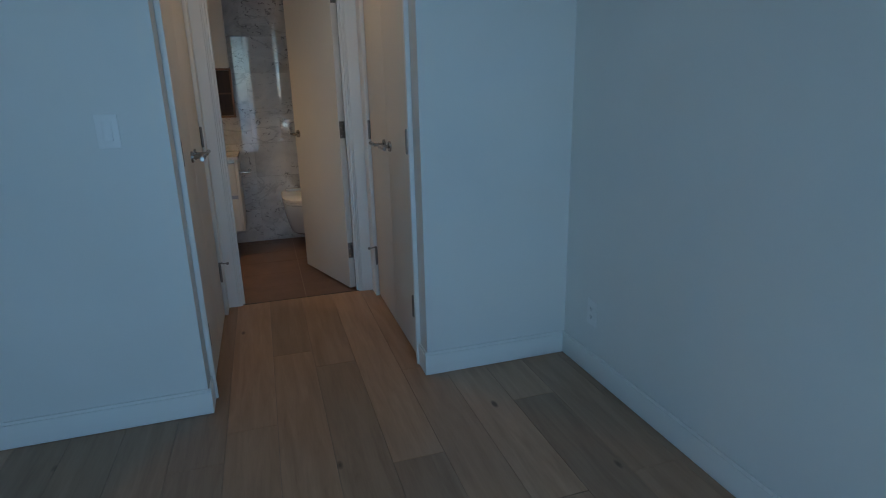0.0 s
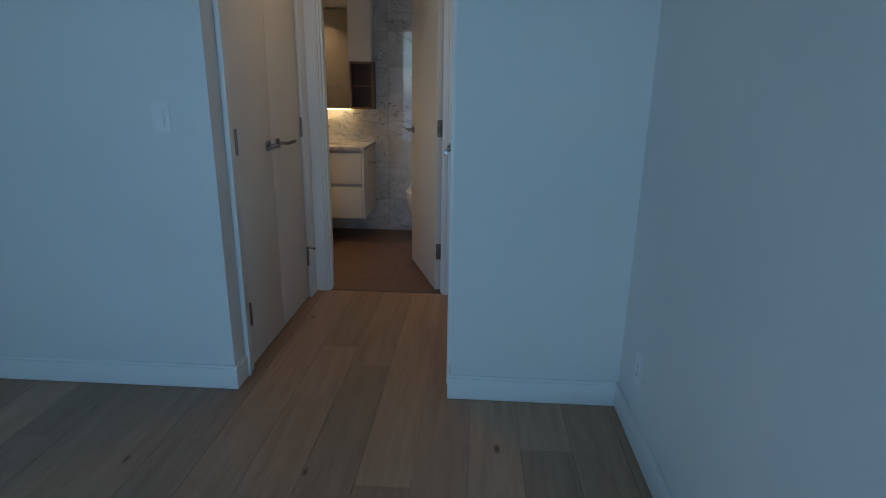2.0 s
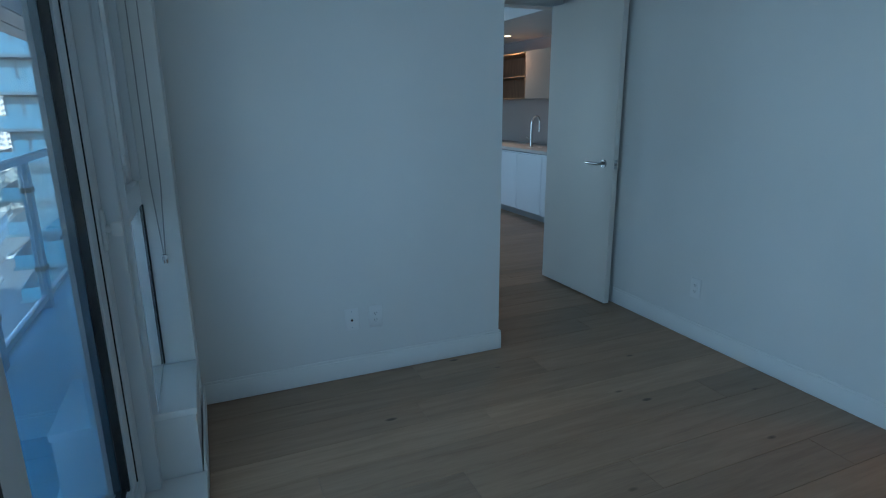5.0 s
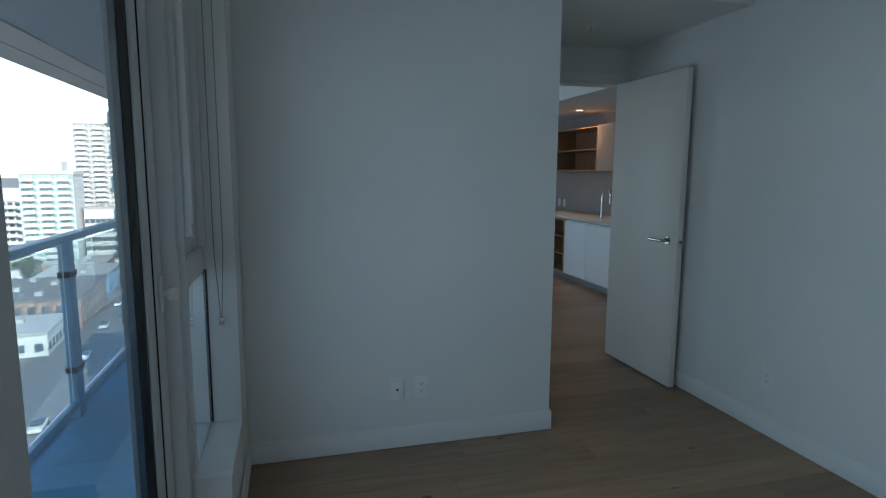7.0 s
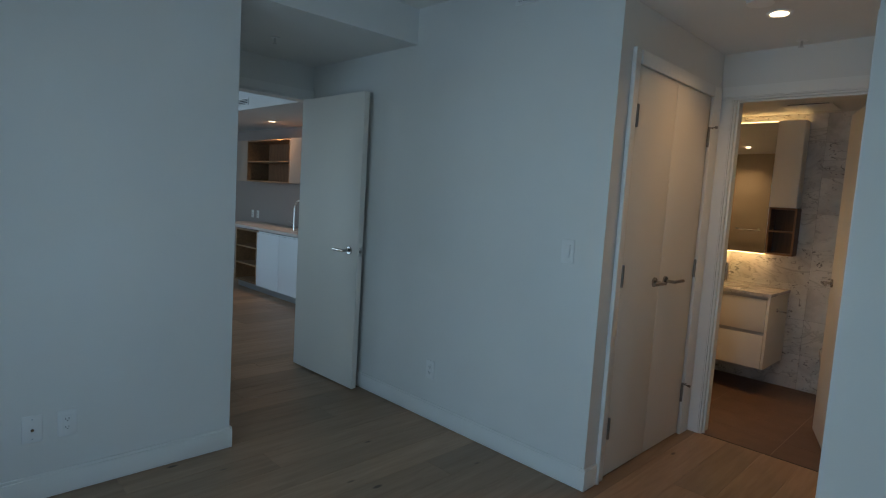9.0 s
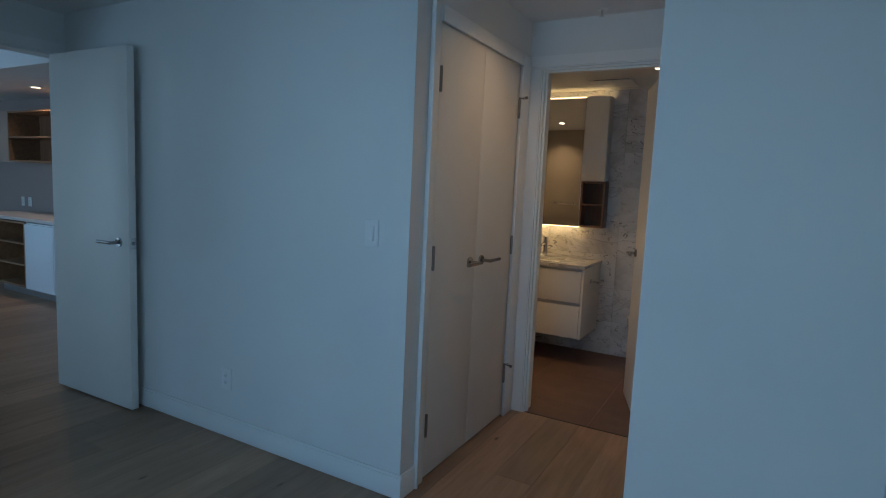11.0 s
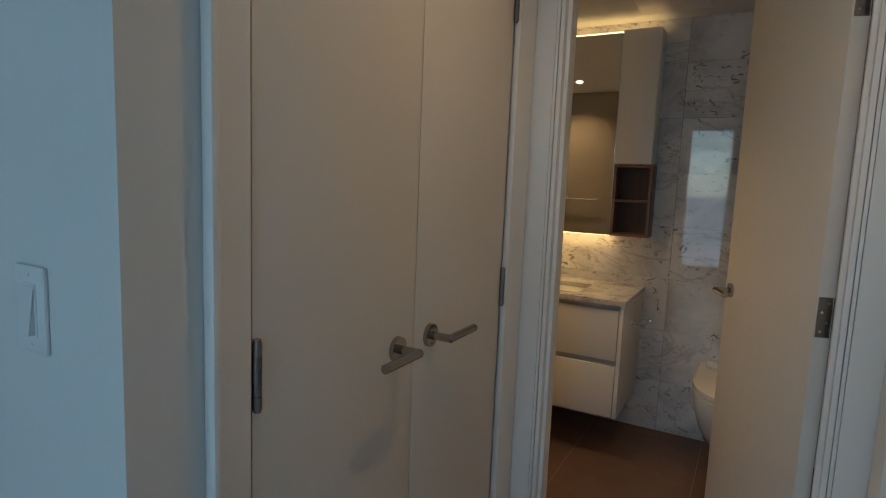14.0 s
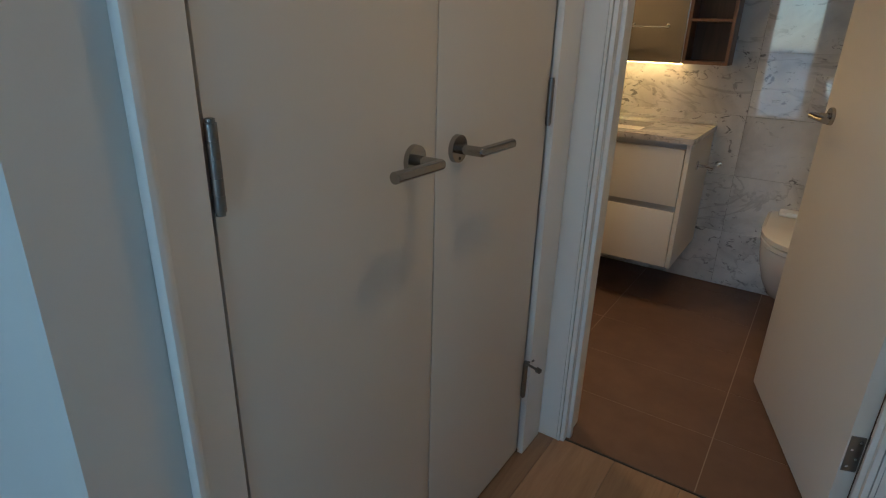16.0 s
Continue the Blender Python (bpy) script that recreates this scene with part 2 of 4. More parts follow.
TEAL = material("teal_pane", (0.20, 0.36, 0.37), 0.1)
BLUEPANE = material("shaded_blue_pane", (0.04, 0.12, 0.19), 0.22)
LEAF = paint("foliage", (0.07, 0.09, 0.03), 0.9, 3, 0.1, 0.3)
BARK = material("bark", (0.10, 0.07, 0.05), 0.9)
LINE = material("road_paint", (0.7, 0.7, 0.68), 0.8)
CARPAINT = [material("car_paint", c, 0.3) for c in ((0.6, 0.6, 0.6), (0.05, 0.05, 0.06), (0.75, 0.75, 0.75), (0.2, 0.25, 0.3))]


# ---- building helpers ----
def box(bm, x0, x1, y0, y1, z0, z1, bevel=0.0):
    """Adds a box to bm, its edges rounded off."""
    r = bmesh.ops.create_cube(bm, size=1)
    vs = r["verts"]
    for v in vs:
        v.co = Vector(((x0 + x1) / 2 + v.co.x * (x1 - x0), (y0 + y1) / 2 + v.co.y * (y1 - y0), (z0 + z1) / 2 + v.co.z * (z1 - z0)))
    if bevel:
        es = list({e for v in vs for e in v.link_edges})
        bmesh.ops.bevel(bm, geom=es, offset=bevel, segments=2, profile=0.6, affect="EDGES")
    return bm


def boxes(*rows, bevel=0.0):
    bm = bmesh.new()
    for r in rows:
        box(bm, *r, bevel=bevel)
    return bm


def rod(bm, a, b, r, r2=None, segs=16, caps=True):
    a, b = Vector(a), Vector(b)
    m = Matrix.Translation((a + b) / 2) @ (b - a).to_track_quat("Z", "Y").to_matrix().to_4x4()
    bmesh.ops.create_cone(bm, cap_ends=caps, segments=segs, radius1=r, radius2=r if r2 is None else r2, depth=(b - a).length, matrix=m)
    return bm


def rods(*rows, segs=16):
    bm = bmesh.new()
    for r in rows:
        rod(bm, *r, segs=segs)
    return bm


def mesh_of(name, bm, mat, smooth=35):
    me = bpy.data.meshes.new(name)
    bm.to_mesh(me)
    bm.free()
    me.materials.append(mat)
    if smooth:
        for p in me.polygons:
            p.use_smooth = p.area < 0.006
        me.set_sharp_from_angle(angle=radians(smooth))
    return me


def part(name, bm, mat, parent, label=""):
    ob = new(name, mesh_of(name, bm, mat))
    ob.parent = parent
    if label:
        tagged(ob, label)
    return ob


def solid(name, bm, mat, label, category, kind="", group=""):
    return tagged(new(name, mesh_of(name, bm, mat)), label, category, group, kind)


def thing(name, label, category, at=(0, 0, 0), rz=0.0, kind="", group=""):
    ob = new(name)
    ob.empty_display_size = 0.1
    ob.matrix_basis = pose(*at, 0, 0, rz)
    return tagged(ob, label, category, group, kind)


# ---- setting ----
WX, EX, NY, SY = -1.548, 1.525, 2.388, -0.294      # bedroom wall faces
CW, CE, BY = -0.108, 0.824, 3.632                  # corridor walls and the wall of the bathroom door
HI, LO, BATHTOP = 2.523, 2.335, 2.215                # ceilings
BACK = 5.235                                       # bathroom's back wall
HALLS, HALLW = 1.273, -2.68                        # entry passage

solid("wall_north_west", boxes((HALLW - 0.12, CW, NY, 2.452, 0, HI + 0.1)), WALL, "white painted bedroom wall beside the entry door", "wall", "structure")
solid("wall_north_east", boxes((CE, EX, NY, 2.452, 0, HI + 0.1)), WALL, "white painted wall stub beside the closet corridor", "wall", "structure")
solid("wall_over_corridor", boxes((CW, CE, NY, NY + 0.1, LO + 0.02, HI + 0.1)), WALL, "white painted wall over the corridor opening", "wall", "structure")
solid("wall_east", boxes((EX, EX + 0.12, -0.6, NY + 0.12, 0, HI + 0.1)), WALL, "plain white painted bedroom wall", "wall", "structure")


def prism(corners, z0, z1):
    """An upright block over a plan outline, given anticlockwise."""
    bm = bmesh.new()
    lo = [bm.verts.new((x, y, z0)) for x, y in corners]
    hi = [bm.verts.new((x, y, z1)) for x, y in corners]
    bm.faces.new(lo[::-1])
    bm.faces.new(hi)
    for i in range(len(lo)):
        k = (i + 1) % len(lo)
        bm.faces.new((lo[i], lo[k], hi[k], hi[i]))
    return bm


W0, W2 = (WX, HALLS), (-1.498, NY)
solid("wall_west", boxes((HALLW - 0.12, WX, -0.58, HALLS, 0, HI + 0.1)), WALL, "white painted wall with two outlets", "wall", "structure")
solid("wall_soffit", prism((W0, W2, (HALLW, NY), (HALLW, HALLS)), 2.307, HI + 0.1), WALL, "lowered white ceiling over the entry passage", "soffit", "structure")
OPEN0, OPEN1 = 1.59, 2.3865                         # entry door opening
solid("wall_entry", boxes((HALLW - 0.12, HALLW, HALLS, OPEN0 - 0.02, 0, 2.307), (HALLW - 0.12, HALLW, OPEN0 - 0.02, NY, 2.065, 2.307)), WALL, "white painted wall round the entry door", "wall", "structure")
C0, C1, CTOP = 2.574, 3.486, 2.060                  # closet doors
for side, x0, x1, nm in ((-1, CW - 0.10, CW, "wall_corridor_west"), (1, CE, CE + 0.10, "wall_corridor_east")):
    a, b = (x0, x1)
    solid(nm, boxes((a, b, 2.452, C0 - 0.02, 0, LO + 0.1), (a, b, C1 + 0.02, BY, 0, LO + 0.1), (a, b, C0 - 0.02, C1 + 0.02, CTOP + 0.02, LO + 0.1)), WALL, "white painted corridor wall round the closet", "wall", "structure")
    c0, c1 = (-0.75, CW - 0.10) if side < 0 else (CE + 0.10, 1.5)
    back = c0 - 0.05 if side < 0 else c1
    solid("wall_closet", boxes((back, back + 0.05, 2.46, BY, 0, LO + 0.1)), WALL, "white closet back wall", "wall", "structure")
B0, B1, BTOP = -0.010, 0.713, 2.057                 # bathroom door opening
solid("wall_bath_door", boxes((-0.915, B0 - 0.02, BY, 3.74, 0, LO + 0.1), (B1 + 0.02, 1.75, BY, 3.74, 0, LO + 0.1), (B0 - 0.02, B1 + 0.02, BY, 3.74, BTOP + 0.02, LO + 0.1)), WALL, "white painted wall over the bathroom door", "wall", "structure")
# thin panel added over the white wall, so that the mirror shows brown
solid("wall_bath_front", boxes((-0.913, B0 - 0.03, 3.741, 3.752, 0, BATHTOP - 0.002)), paint("taupe_bath_paint", (0.40, 0.35, 0.28), 0.6), "thin taupe panel added on the bathroom wall beside the door", "wall", "structure")
solid("wall_bath_west", boxes((-1.035, -0.915, BY, BACK + 0.12, 0, 2.4)), WALL, "cream painted bathroom side wall", "wall", "structure")
solid("ceiling_bedroom", boxes((WX - 0.25, EX + 0.1, -0.62, NY + 0.1, HI, HI + 0.12)), CEIL, "plain white bedroom ceiling", "ceiling", "structure")
solid("ceiling_corridor", boxes((CW - 0.7, CE + 0.7, NY + 0.002, BY + 0.05, LO, LO + 0.1)), CEIL, "plain white corridor ceiling with a downlight", "ceiling", "structure")
solid("ceiling_bathroom", boxes((-0.96, 1.8, 3.66, BACK + 0.1, BATHTOP, BATHTOP + 0.1)), CEIL, "plain white bathroom ceiling", "ceiling", "structure")

# window wall
RX, WE = -1.303, -0.887                            # window beside the balcony door
solid("wall_south_sill", boxes((RX, WE - 0.006, -0.58, SY, -0.1, 0.312)), WALL, "low white wall under the bedroom window", "wall", "structure")
solid("wall_south_corner", boxes((0.45, EX, -0.58, SY, -0.1, 0.312)), WALL, "low white wall under the second window", "wall", "structure")
solid("wall_south_head", boxes((RX, EX, -0.58, SY - 0.10, 2.36, HI + 0.05)), WALL, "white wall band over the windows", "wall", "structure")
solid("wall_reveal", boxes((WX - 0.002, RX, -0.58, SY + 0.004, 0.0, HI)), WALL, "white painted window reveal", "wall", "structure")
solid("threshold", boxes((WE - 0.004, 0.45, -0.58, -0.281, -0.1, 0.08), bevel=0.003), TRIM, "white painted balcony door threshold", "threshold", "structure")


def sill(x0, x1):
    return solid("window_sill", boxes((x0, x1, -0.44, SY + 0.006, 0.312, 0.338), bevel=0.003), TRIM, "white painted window sill", "sill", "structure")


sill(RX, WE)
sill(0.46, 1.02)


def window(x0, x1, name):
    """Fixed lower pane, transom, and an opening sash above with its handle."""
    w = thing(name, "white framed window with a fixed pane under an opening sash", "window", kind="structure")
    y0 = -0.52
    part("window_frame", boxes((x0, x0 + 0.022, y0, -0.398, 1.09, 2.36), (x1 - 0.030, x1, y0, -0.408, 0.338, 2.36), (x0, x1 - 0.030, y0, -0.418, 0.338, 0.344), (x0, x1, y0, -0.43, 2.31, 2.36), (x0, x1 - 0.030, y0, -0.4075, 1.0, 1.09), bevel=0.004), PVC, w)
    part("pane", boxes((x0, x1 - 0.03, -0.416, -0.410, 0.339, 1.001)), GLASS, w).visible_shadow = False
    s = part("sash", boxes((x0 + 0.022, x0 + 0.105, -0.505, -0.426, 1.09, 2.31), (x1 - 0.10, x1 - 0.030, -0.505, -0.436, 1.09, 2.31), (x0 + 0.105, x1 - 0.10, -0.505, -0.436, 1.09, 1.145), (x0 + 0.105, x1 - 0.10, -0.505, -0.436, 2.255, 2.31), bevel=0.006), PVC, w)
    part("pane", boxes((x0 + 0.095, x1 - 0.09, -0.472, -0.466, 1.14, 2.26)), GLASS, s).visible_shadow = False
    part("gasket", boxes((x0 + 0.105, x0 + 0.113, -0.466, -0.457, 1.145, 2.255), (x0 + 0.113, x1 - 0.106, -0.466, -0.457, 1.145, 1.149), (x1 - 0.104, x1 - 0.1, -0.466, -0.460, 1.145, 2.255)), GASKET, s, "black rubber gasket")
    part("gasket", boxes((x0, x0 + 0.006, -0.4095, -0.403, 0.345, 0.998)), GASKET, w, "black rubber gasket")
    part("handle", boxes((x0 + 0.075, x0 + 0.14, -0.4362, -0.427, 1.158, 1.192), bevel=0.003), PLASTIC, s, "small white sash latch")
    return w


window(RX, WE, "window_1")
window(0.45, 1.02, "window_2")
solid("wall_south_east", boxes((1.02, EX, -0.58, SY, 0.312, 2.36)), WALL, "white wall beside the second window", "wall", "structure")

# glazed balcony door
bd = thing("balcony_door", "closed white framed glass balcony door with a lever", "door", kind="structure")
part("frame", boxes((WE, -0.838, -0.575, -0.425, 0.08, 2.36), (0.30, 0.45, -0.575, -0.43, 0.08, 2.36), (-0.838, 0.30, -0.575, -0.43, 2.30, 2.36), (-0.838, 0.30, -0.575, -0.49, 0.08, 0.095), bevel=0.006), PVC, bd)
leaf = part("leaf", boxes((-0.835, -0.752, -0.56, -0.470, 0.10, 2.295), (0.14, 0.297, -0.56, -0.475, 0.10, 2.295), (-0.752, 0.14, -0.56, -0.475, 0.10, 0.19), (-0.752, 0.14, -0.56, -0.475, 2.2, 2.295), bevel=0.008), PVC, bd)
part("glazing_bead", boxes((-0.7475, -0.670, -0.535, -0.480, 0.191, 2.199), (-0.670, 0.139, -0.535, -0.482, 0.191, 0.225), bevel=0.004), PVC, leaf)
part("gasket", boxes((-0.752, -0.748, -0.53, -0.477, 0.19, 2.2)), GASKET, leaf, "black rubber gasket")
part("gasket", boxes((-0.670, -0.652, -0.5075, -0.487, 0.225, 2.2), (-0.652, 0.139, -0.5075, -0.495, 0.2255, 0.235)), GASKET, leaf, "black rubber gasket")
# added dark strips, standing in for the dim reflection along the pane's edge
part("cladding", boxes((-0.670, -0.650, -0.548, -0.5165, 0.225, 2.2), (-0.650, 0.139, -0.559, -0.5165, 0.1915, 0.232)), DIMGREY, leaf, "dark strip added at the glass edge for its dim reflection")
part("pane", boxes((-0.672, 0.15, -0.516, -0.508, 0.20, 2.21)), GLASS, leaf).visible_shadow = False
bm = boxes((-0.795, -0.766, -0.470, -0.458, 0.945, 1.070), bevel=0.009)
rod(bm, (-0.780, -0.460, 1.010), (-0.780, -0.433, 1.010), 0.011)
box(bm, -0.796, -0.765, -0.447, -0.414, 0.988, 1.030, bevel=0.010)
part("handle", bm, PLASTIC, leaf, "white lever handle on a rounded plate")

# bead chain of the roller blind
def bead_chain(x, y):
    c = thing("blind_chain", "dark beaded blind chain loop with a clear weight", "blind chain", (x, y, 0.765))
    for k, dx in enumerate((-0.006, 0.006)):
        bm = bmesh.new()
        for i in range(230):
            z = 0.035 + i * 0.0068
            bmesh.ops.create_icosphere(bm, subdivisions=1, radius=0.0027, matrix=Matrix.Translation((dx * 0.7, dx * 3.0 * min(1, (z + 0.02) * 3), z)))
        part("chain_strand", bm, BEAD, c)
    part("weight", boxes((-0.005, 0.005, -0.010, 0.010, 0.0, 0.034), bevel=0.003), CHROME, c, "small clear plastic weight")
    return c


bead_chain(RX + 0.016, -0.352)
solid("roller_blind", rods(((RX + 0.01, -0.36, 2.40), (EX - 0.01, -0.36, 2.40), 0.035)), PLASTIC, "rolled-up white roller blind over the window", "blind")


def baseboard(x0, x1, y0, y1):
    """White skirting with a small step along the top."""
    t = 0.011
    dx, dy = x1 - x0, y1 - y0
    bm = bmesh.new()
    box(bm, x0, x1, y0, y1, 0.002, 0.098, bevel=0.0015)
    box(bm, x0 + (0.003 if abs(dx) < 0.02 else 0), x1 - (0.003 if abs(dx) < 0.02 else 0), y0 + (0.003 if abs(dy) < 0.02 else 0), y1 - (0.003 if abs(dy) < 0.02 else 0), 0.098, 0.112, bevel=0.002)
    return solid("baseboard", bm, TRIM, "white painted baseboard with a stepped top", "baseboard", "structure")


T = 0.012
baseboard(HALLW, CW + T, NY - T, NY)
baseboard(CW, CW + T, NY, 2.4935)
baseboard(CE - T, EX - T, NY - T, NY)
baseboard(CE - T, CE, NY, 2.4935)
baseboard(EX - T, EX, SY, NY)
baseboard(WX, WX + T, SY + 0.016, HALLS)
baseboard(HALLW, WX + T, HALLS, HALLS + T)
baseboard(WX, WE - 0.004, SY + 0.004, SY + 0.016)


# ---- casings and doors ----
def casing_profile(bm, a, b, across, out, width, depth):
    """A stepped moulding from a to b: flat band, bead and outer back band. across: the way from the opening outwards."""
    a, b, across, out = Vector(a), Vector(b), Vector(across), Vector(out)
    steps = ((0.0, 0.12, 0.55), (0.14, 0.22, 0.8), (0.24, 0.97, 0.72))
    for s0, s1, d in steps:
        pts = []
        for p in (a, b):
            pts += [p + across * width * s0, p + across * width * s1, p + across * width * s1 + out * depth * d, p + across * width * s0 + out * depth * d]
        vs = [bm.verts.new(p) for p in pts]
        for f in ((0, 1, 2, 3), (7, 6, 5, 4), (0, 4, 5, 1), (1, 5, 6, 2), (2, 6, 7, 3), (3, 7, 4, 0)):
            bm.faces.new([vs[i] for i in f])
    bmesh.ops.recalc_face_normals(bm, faces=bm.faces[:])


def hinge(parent, x, y, z, out, tall=0.102, pin=False):
    """A butt hinge: knuckle of five rings with finials; pin adds a small stop on top."""
    bm = bmesh.new()
    for i in range(5):
        rod(bm, (x, y, z + i * tall / 5 + 0.0006), (x, y, z + (i + 1) * tall / 5 - 0.0006), 0.0072, segs=14)
    rod(bm, (x, y, z - 0.004), (x, y, z + tall + 0.004), 0.0058, segs=12)
    if pin:
        rod(bm, (x, y, z + tall), (x, y, z + tall + 0.012), 0.006, segs=12)
        rod(bm, (x, y, z + tall + 0.006), (x + out * 0.045, y - 0.012, z + tall + 0.006), 0.0035, segs=10)
        rod(bm, (x + out * 0.040, y - 0.0105, z + tall + 0.006), (x + out * 0.05, y - 0.0135, z + tall + 0.006), 0.008, segs=12)
        rod(bm, (x, y, z + tall + 0.006), (x + out * 0.012, y + 0.028, z + tall + 0.006), 0.003, segs=10)
    return part("hinge", bm, STEEL, parent, "satin steel butt hinge")


def lever(parent, at, out, along, name="door_handle"):
    """A round-rose lever: rose with a set screw, neck, mitred bar."""
    at, out, along = Vector(at), Vector(out), Vector(along)
    bm = bmesh.new()
    rod(bm, at, at + out * 0.009, 0.0265, 0.0255, segs=32)
    rod(bm, at + out * 0.006, at + out * 0.055, 0.0092, segs=20)
    bmesh.ops.create_uvsphere(bm, u_segments=16, v_segments=8, radius=0.0095, matrix=Matrix.Translation(at + out * 0.055))
    rod(bm, at + out * 0.055, at + out * 0.055 + along * 0.118, 0.0095, segs=20)
    h = part(name, bm, NICKEL, parent, "satin nickel lever on a round rose")
    part("set_screw", rods((at + Vector((0, 0, -0.018)) + out * 0.004, at + Vector((0, 0, -0.018)) + out * 0.0098, 0.0028)), SLOT, h)
    return h


def closet(side, x, label):
    """A pair of flush closet doors in a corridor wall; x: face of the leaves, side: -1 opens to +x, 1 to -x."""
    out = -side
    c = thing("closet_double_door", label, "door", kind="structure")
    wall = CW if side < 0 else CE
    z = CTOP
    f0, f1 = sorted((wall, wall + out * 0.022))
    g0, g1 = sorted((wall, wall + out * 0.008))
    part("bead", boxes((f0, f1, 2.4945, 2.509, 0, z + 0.065), bevel=0.006), TRIM, c)
    part("casing", boxes((g0, g1, 2.509, C0 - 0.005, 0, z + 0.065), bevel=0.002), TRIM, c)
    part("casing", boxes((f0, f1 - (0 if side > 0 else 0.004), C1 + 0.006, BY - 0.024, 0, z + 0.065), bevel=0.003), TRIM, c)
    part("casing", boxes((f0, f1 - (0 if side > 0 else 0.004), C0 - 0.0045, C1 + 0.0055, z + 0.001, z + 0.065), bevel=0.003), TRIM, c)
    j0, j1 = sorted((wall + side * 0.02, wall + side * 0.098))
    part("jamb", boxes((j0, j1, C0 - 0.018, C0 - 0.002, 0, z + 0.018), (j0, j1, C1 + 0.002, C1 + 0.018, 0, z + 0.018), (j0, j1, C0, C1, z + 0.001, z + 0.018)), TRIM, c)
    mid = 3.021
    for k, (y0, y1) in enumerate(((C0 + 0.003, mid - 0.0015), (mid + 0.0015, C1 - 0.003))):
        lf = part("leaf", boxes((*sorted((x, x + side * 0.04)), y0, y1, 0.012, z - 0.001), bevel=0.0015), DOOR, c)
        yh = y0 if k == 0 else y1
        sgn = -1 if k == 0 else 1
        for hz, pin in ((0.216, k == 1), (0.992, False), (1.771, k == 1)):
            hinge(lf, x + out * 0.007, yh - sgn * 0.003, hz, out, pin=pin)
        lever(lf, (x, mid + sgn * 0.066, 0.990), (out, 0, 0), (0, sgn, 0))
    return c


closet(-1, CW + 0.001, "closed pair of white flush closet doors with lever handles")
closet(1, CE - 0.001, "closed pair of white flush closet doors with lever handles")

# bathroom door, open
df = thing("door_frame", "white stepped bathroom door casing and jamb", "door frame", kind="structure")
bm = bmesh.new()
casing_profile(bm, (B0, BY, 0), (B0, BY, BTOP), (-1, 0, 0), (0, -1, 0), 0.094, 0.022)
casing_profile(bm, (B1, BY, 0), (B1, BY, BTOP), (1, 0, 0), (0, -1, 0), 0.098, 0.022)
casing_profile(bm, (B0 - 0.091, BY, BTOP), (B1 + 0.096, BY, BTOP), (0, 0, 1), (0, -1, 0), 0.082, 0.022)
part("casing", bm, TRIM, df)
part("jamb", boxes((B0 - 0.018, B0, BY + 0.001, 3.739, 0, BTOP + 0.018), (B1, B1 + 0.018, BY + 0.001, 3.739, 0, BTOP + 0.018), (B0, B1, BY + 0.001, 3.739, BTOP, BTOP + 0.018)), TRIM, df)
part("stop", boxes((B0, B0 + 0.012, BY + 0.012, BY + 0.034, 0, BTOP), (B1 - 0.012, B1, BY + 0.012, BY + 0.034, 0, BTOP), (B0 + 0.012, B1 - 0.012, BY + 0.012, BY + 0.034, BTOP - 0.012, BTOP), bevel=0.002), TRIM, df)
# leaf swings about its hinge edge; local x runs across its thickness, local y along it
bth = thing("bathroom_door", "open white flush bathroom door with lever", "door", (0.664, 3.672, 0), 18.7)
W = 0.70
part("leaf", boxes((0.0, 0.04, 0.0, W, 0.012, 2.045), bevel=0.0015), DOOR, bth)
for hz in (0.215, 0.985, 1.757):
    bm = boxes((0.004, 0.036, -0.0022, 0.001, hz, hz + 0.102), bevel=0.0008)
    plate = part("hinge", bm, STEEL, bth, "dull steel hinge leaf with screws")
    for dx, dz in ((0.013, 0.015), (0.027, 0.038), (0.013, 0.064), (0.027, 0.087)):
        part("screw", rods(((dx, -0.0034, hz + dz), (dx, -0.001, hz + dz), 0.0035), segs=10), CHROME, plate)
    part("knuckle", rods(((0.046, 0.0, hz), (0.046, 0.0, hz + 0.102), 0.007)), STEEL, plate)
lever(bth, (0.0, W - 0.065, 0.985), (-1, 0, 0), (0, -1, 0))
lever(bth, (0.04, W - 0.065, 0.985), (1, 0, 0), (0, -1, 0))

# entry door, open flat along the wall
ef = thing("entry_door_frame", "white door frame at the bedroom entry", "door frame", kind="structure")
part("jamb", boxes((HALLW - 0.118, HALLW - 0.002, OPEN0 - 0.018, OPEN0, 0, 2.063), (HALLW - 0.118, HALLW - 0.002, OPEN0, OPEN1, 2.045, 2.063)), TRIM, ef)
bm = bmesh.new()
casing_profile(bm, (HALLW, OPEN0, 0), (HALLW, OPEN0, 2.045), (0, -1, 0), (1, 0, 0), 0.08, 0.02)
casing_profile(bm, (HALLW, OPEN0 - 0.078, 2.045), (HALLW, NY, 2.045), (0, 0, 1), (1, 0, 0), 0.08, 0.02)
part("casing", bm, TRIM, ef)
ent = thing("entry_door", "open white flush entry door with lever", "door", (-2.635, 2.274, 0), 0.8)
part("leaf", boxes((0, 0.760, 0, 0.04, 0.012, 2.04), bevel=0.0015), DOOR, ent)
lever(ent, (0.668, 0, 0.970), (0, -1, 0), (-1, 0, 0))
plate = part("latch_plate", boxes((0.759, 0.7615, 0.008, 0.032, 0.940, 1.000), bevel=0.0006), CHROME, ent, "steel latch plate")
part("latch", boxes((0.761, 0.769, 0.013, 0.027, 0.960, 0.980), bevel=0.002), STEEL, plate)
lever(ent, (0.668, 0.04, 0.970), (0, 0.6, 0), (-1, 0, 0))


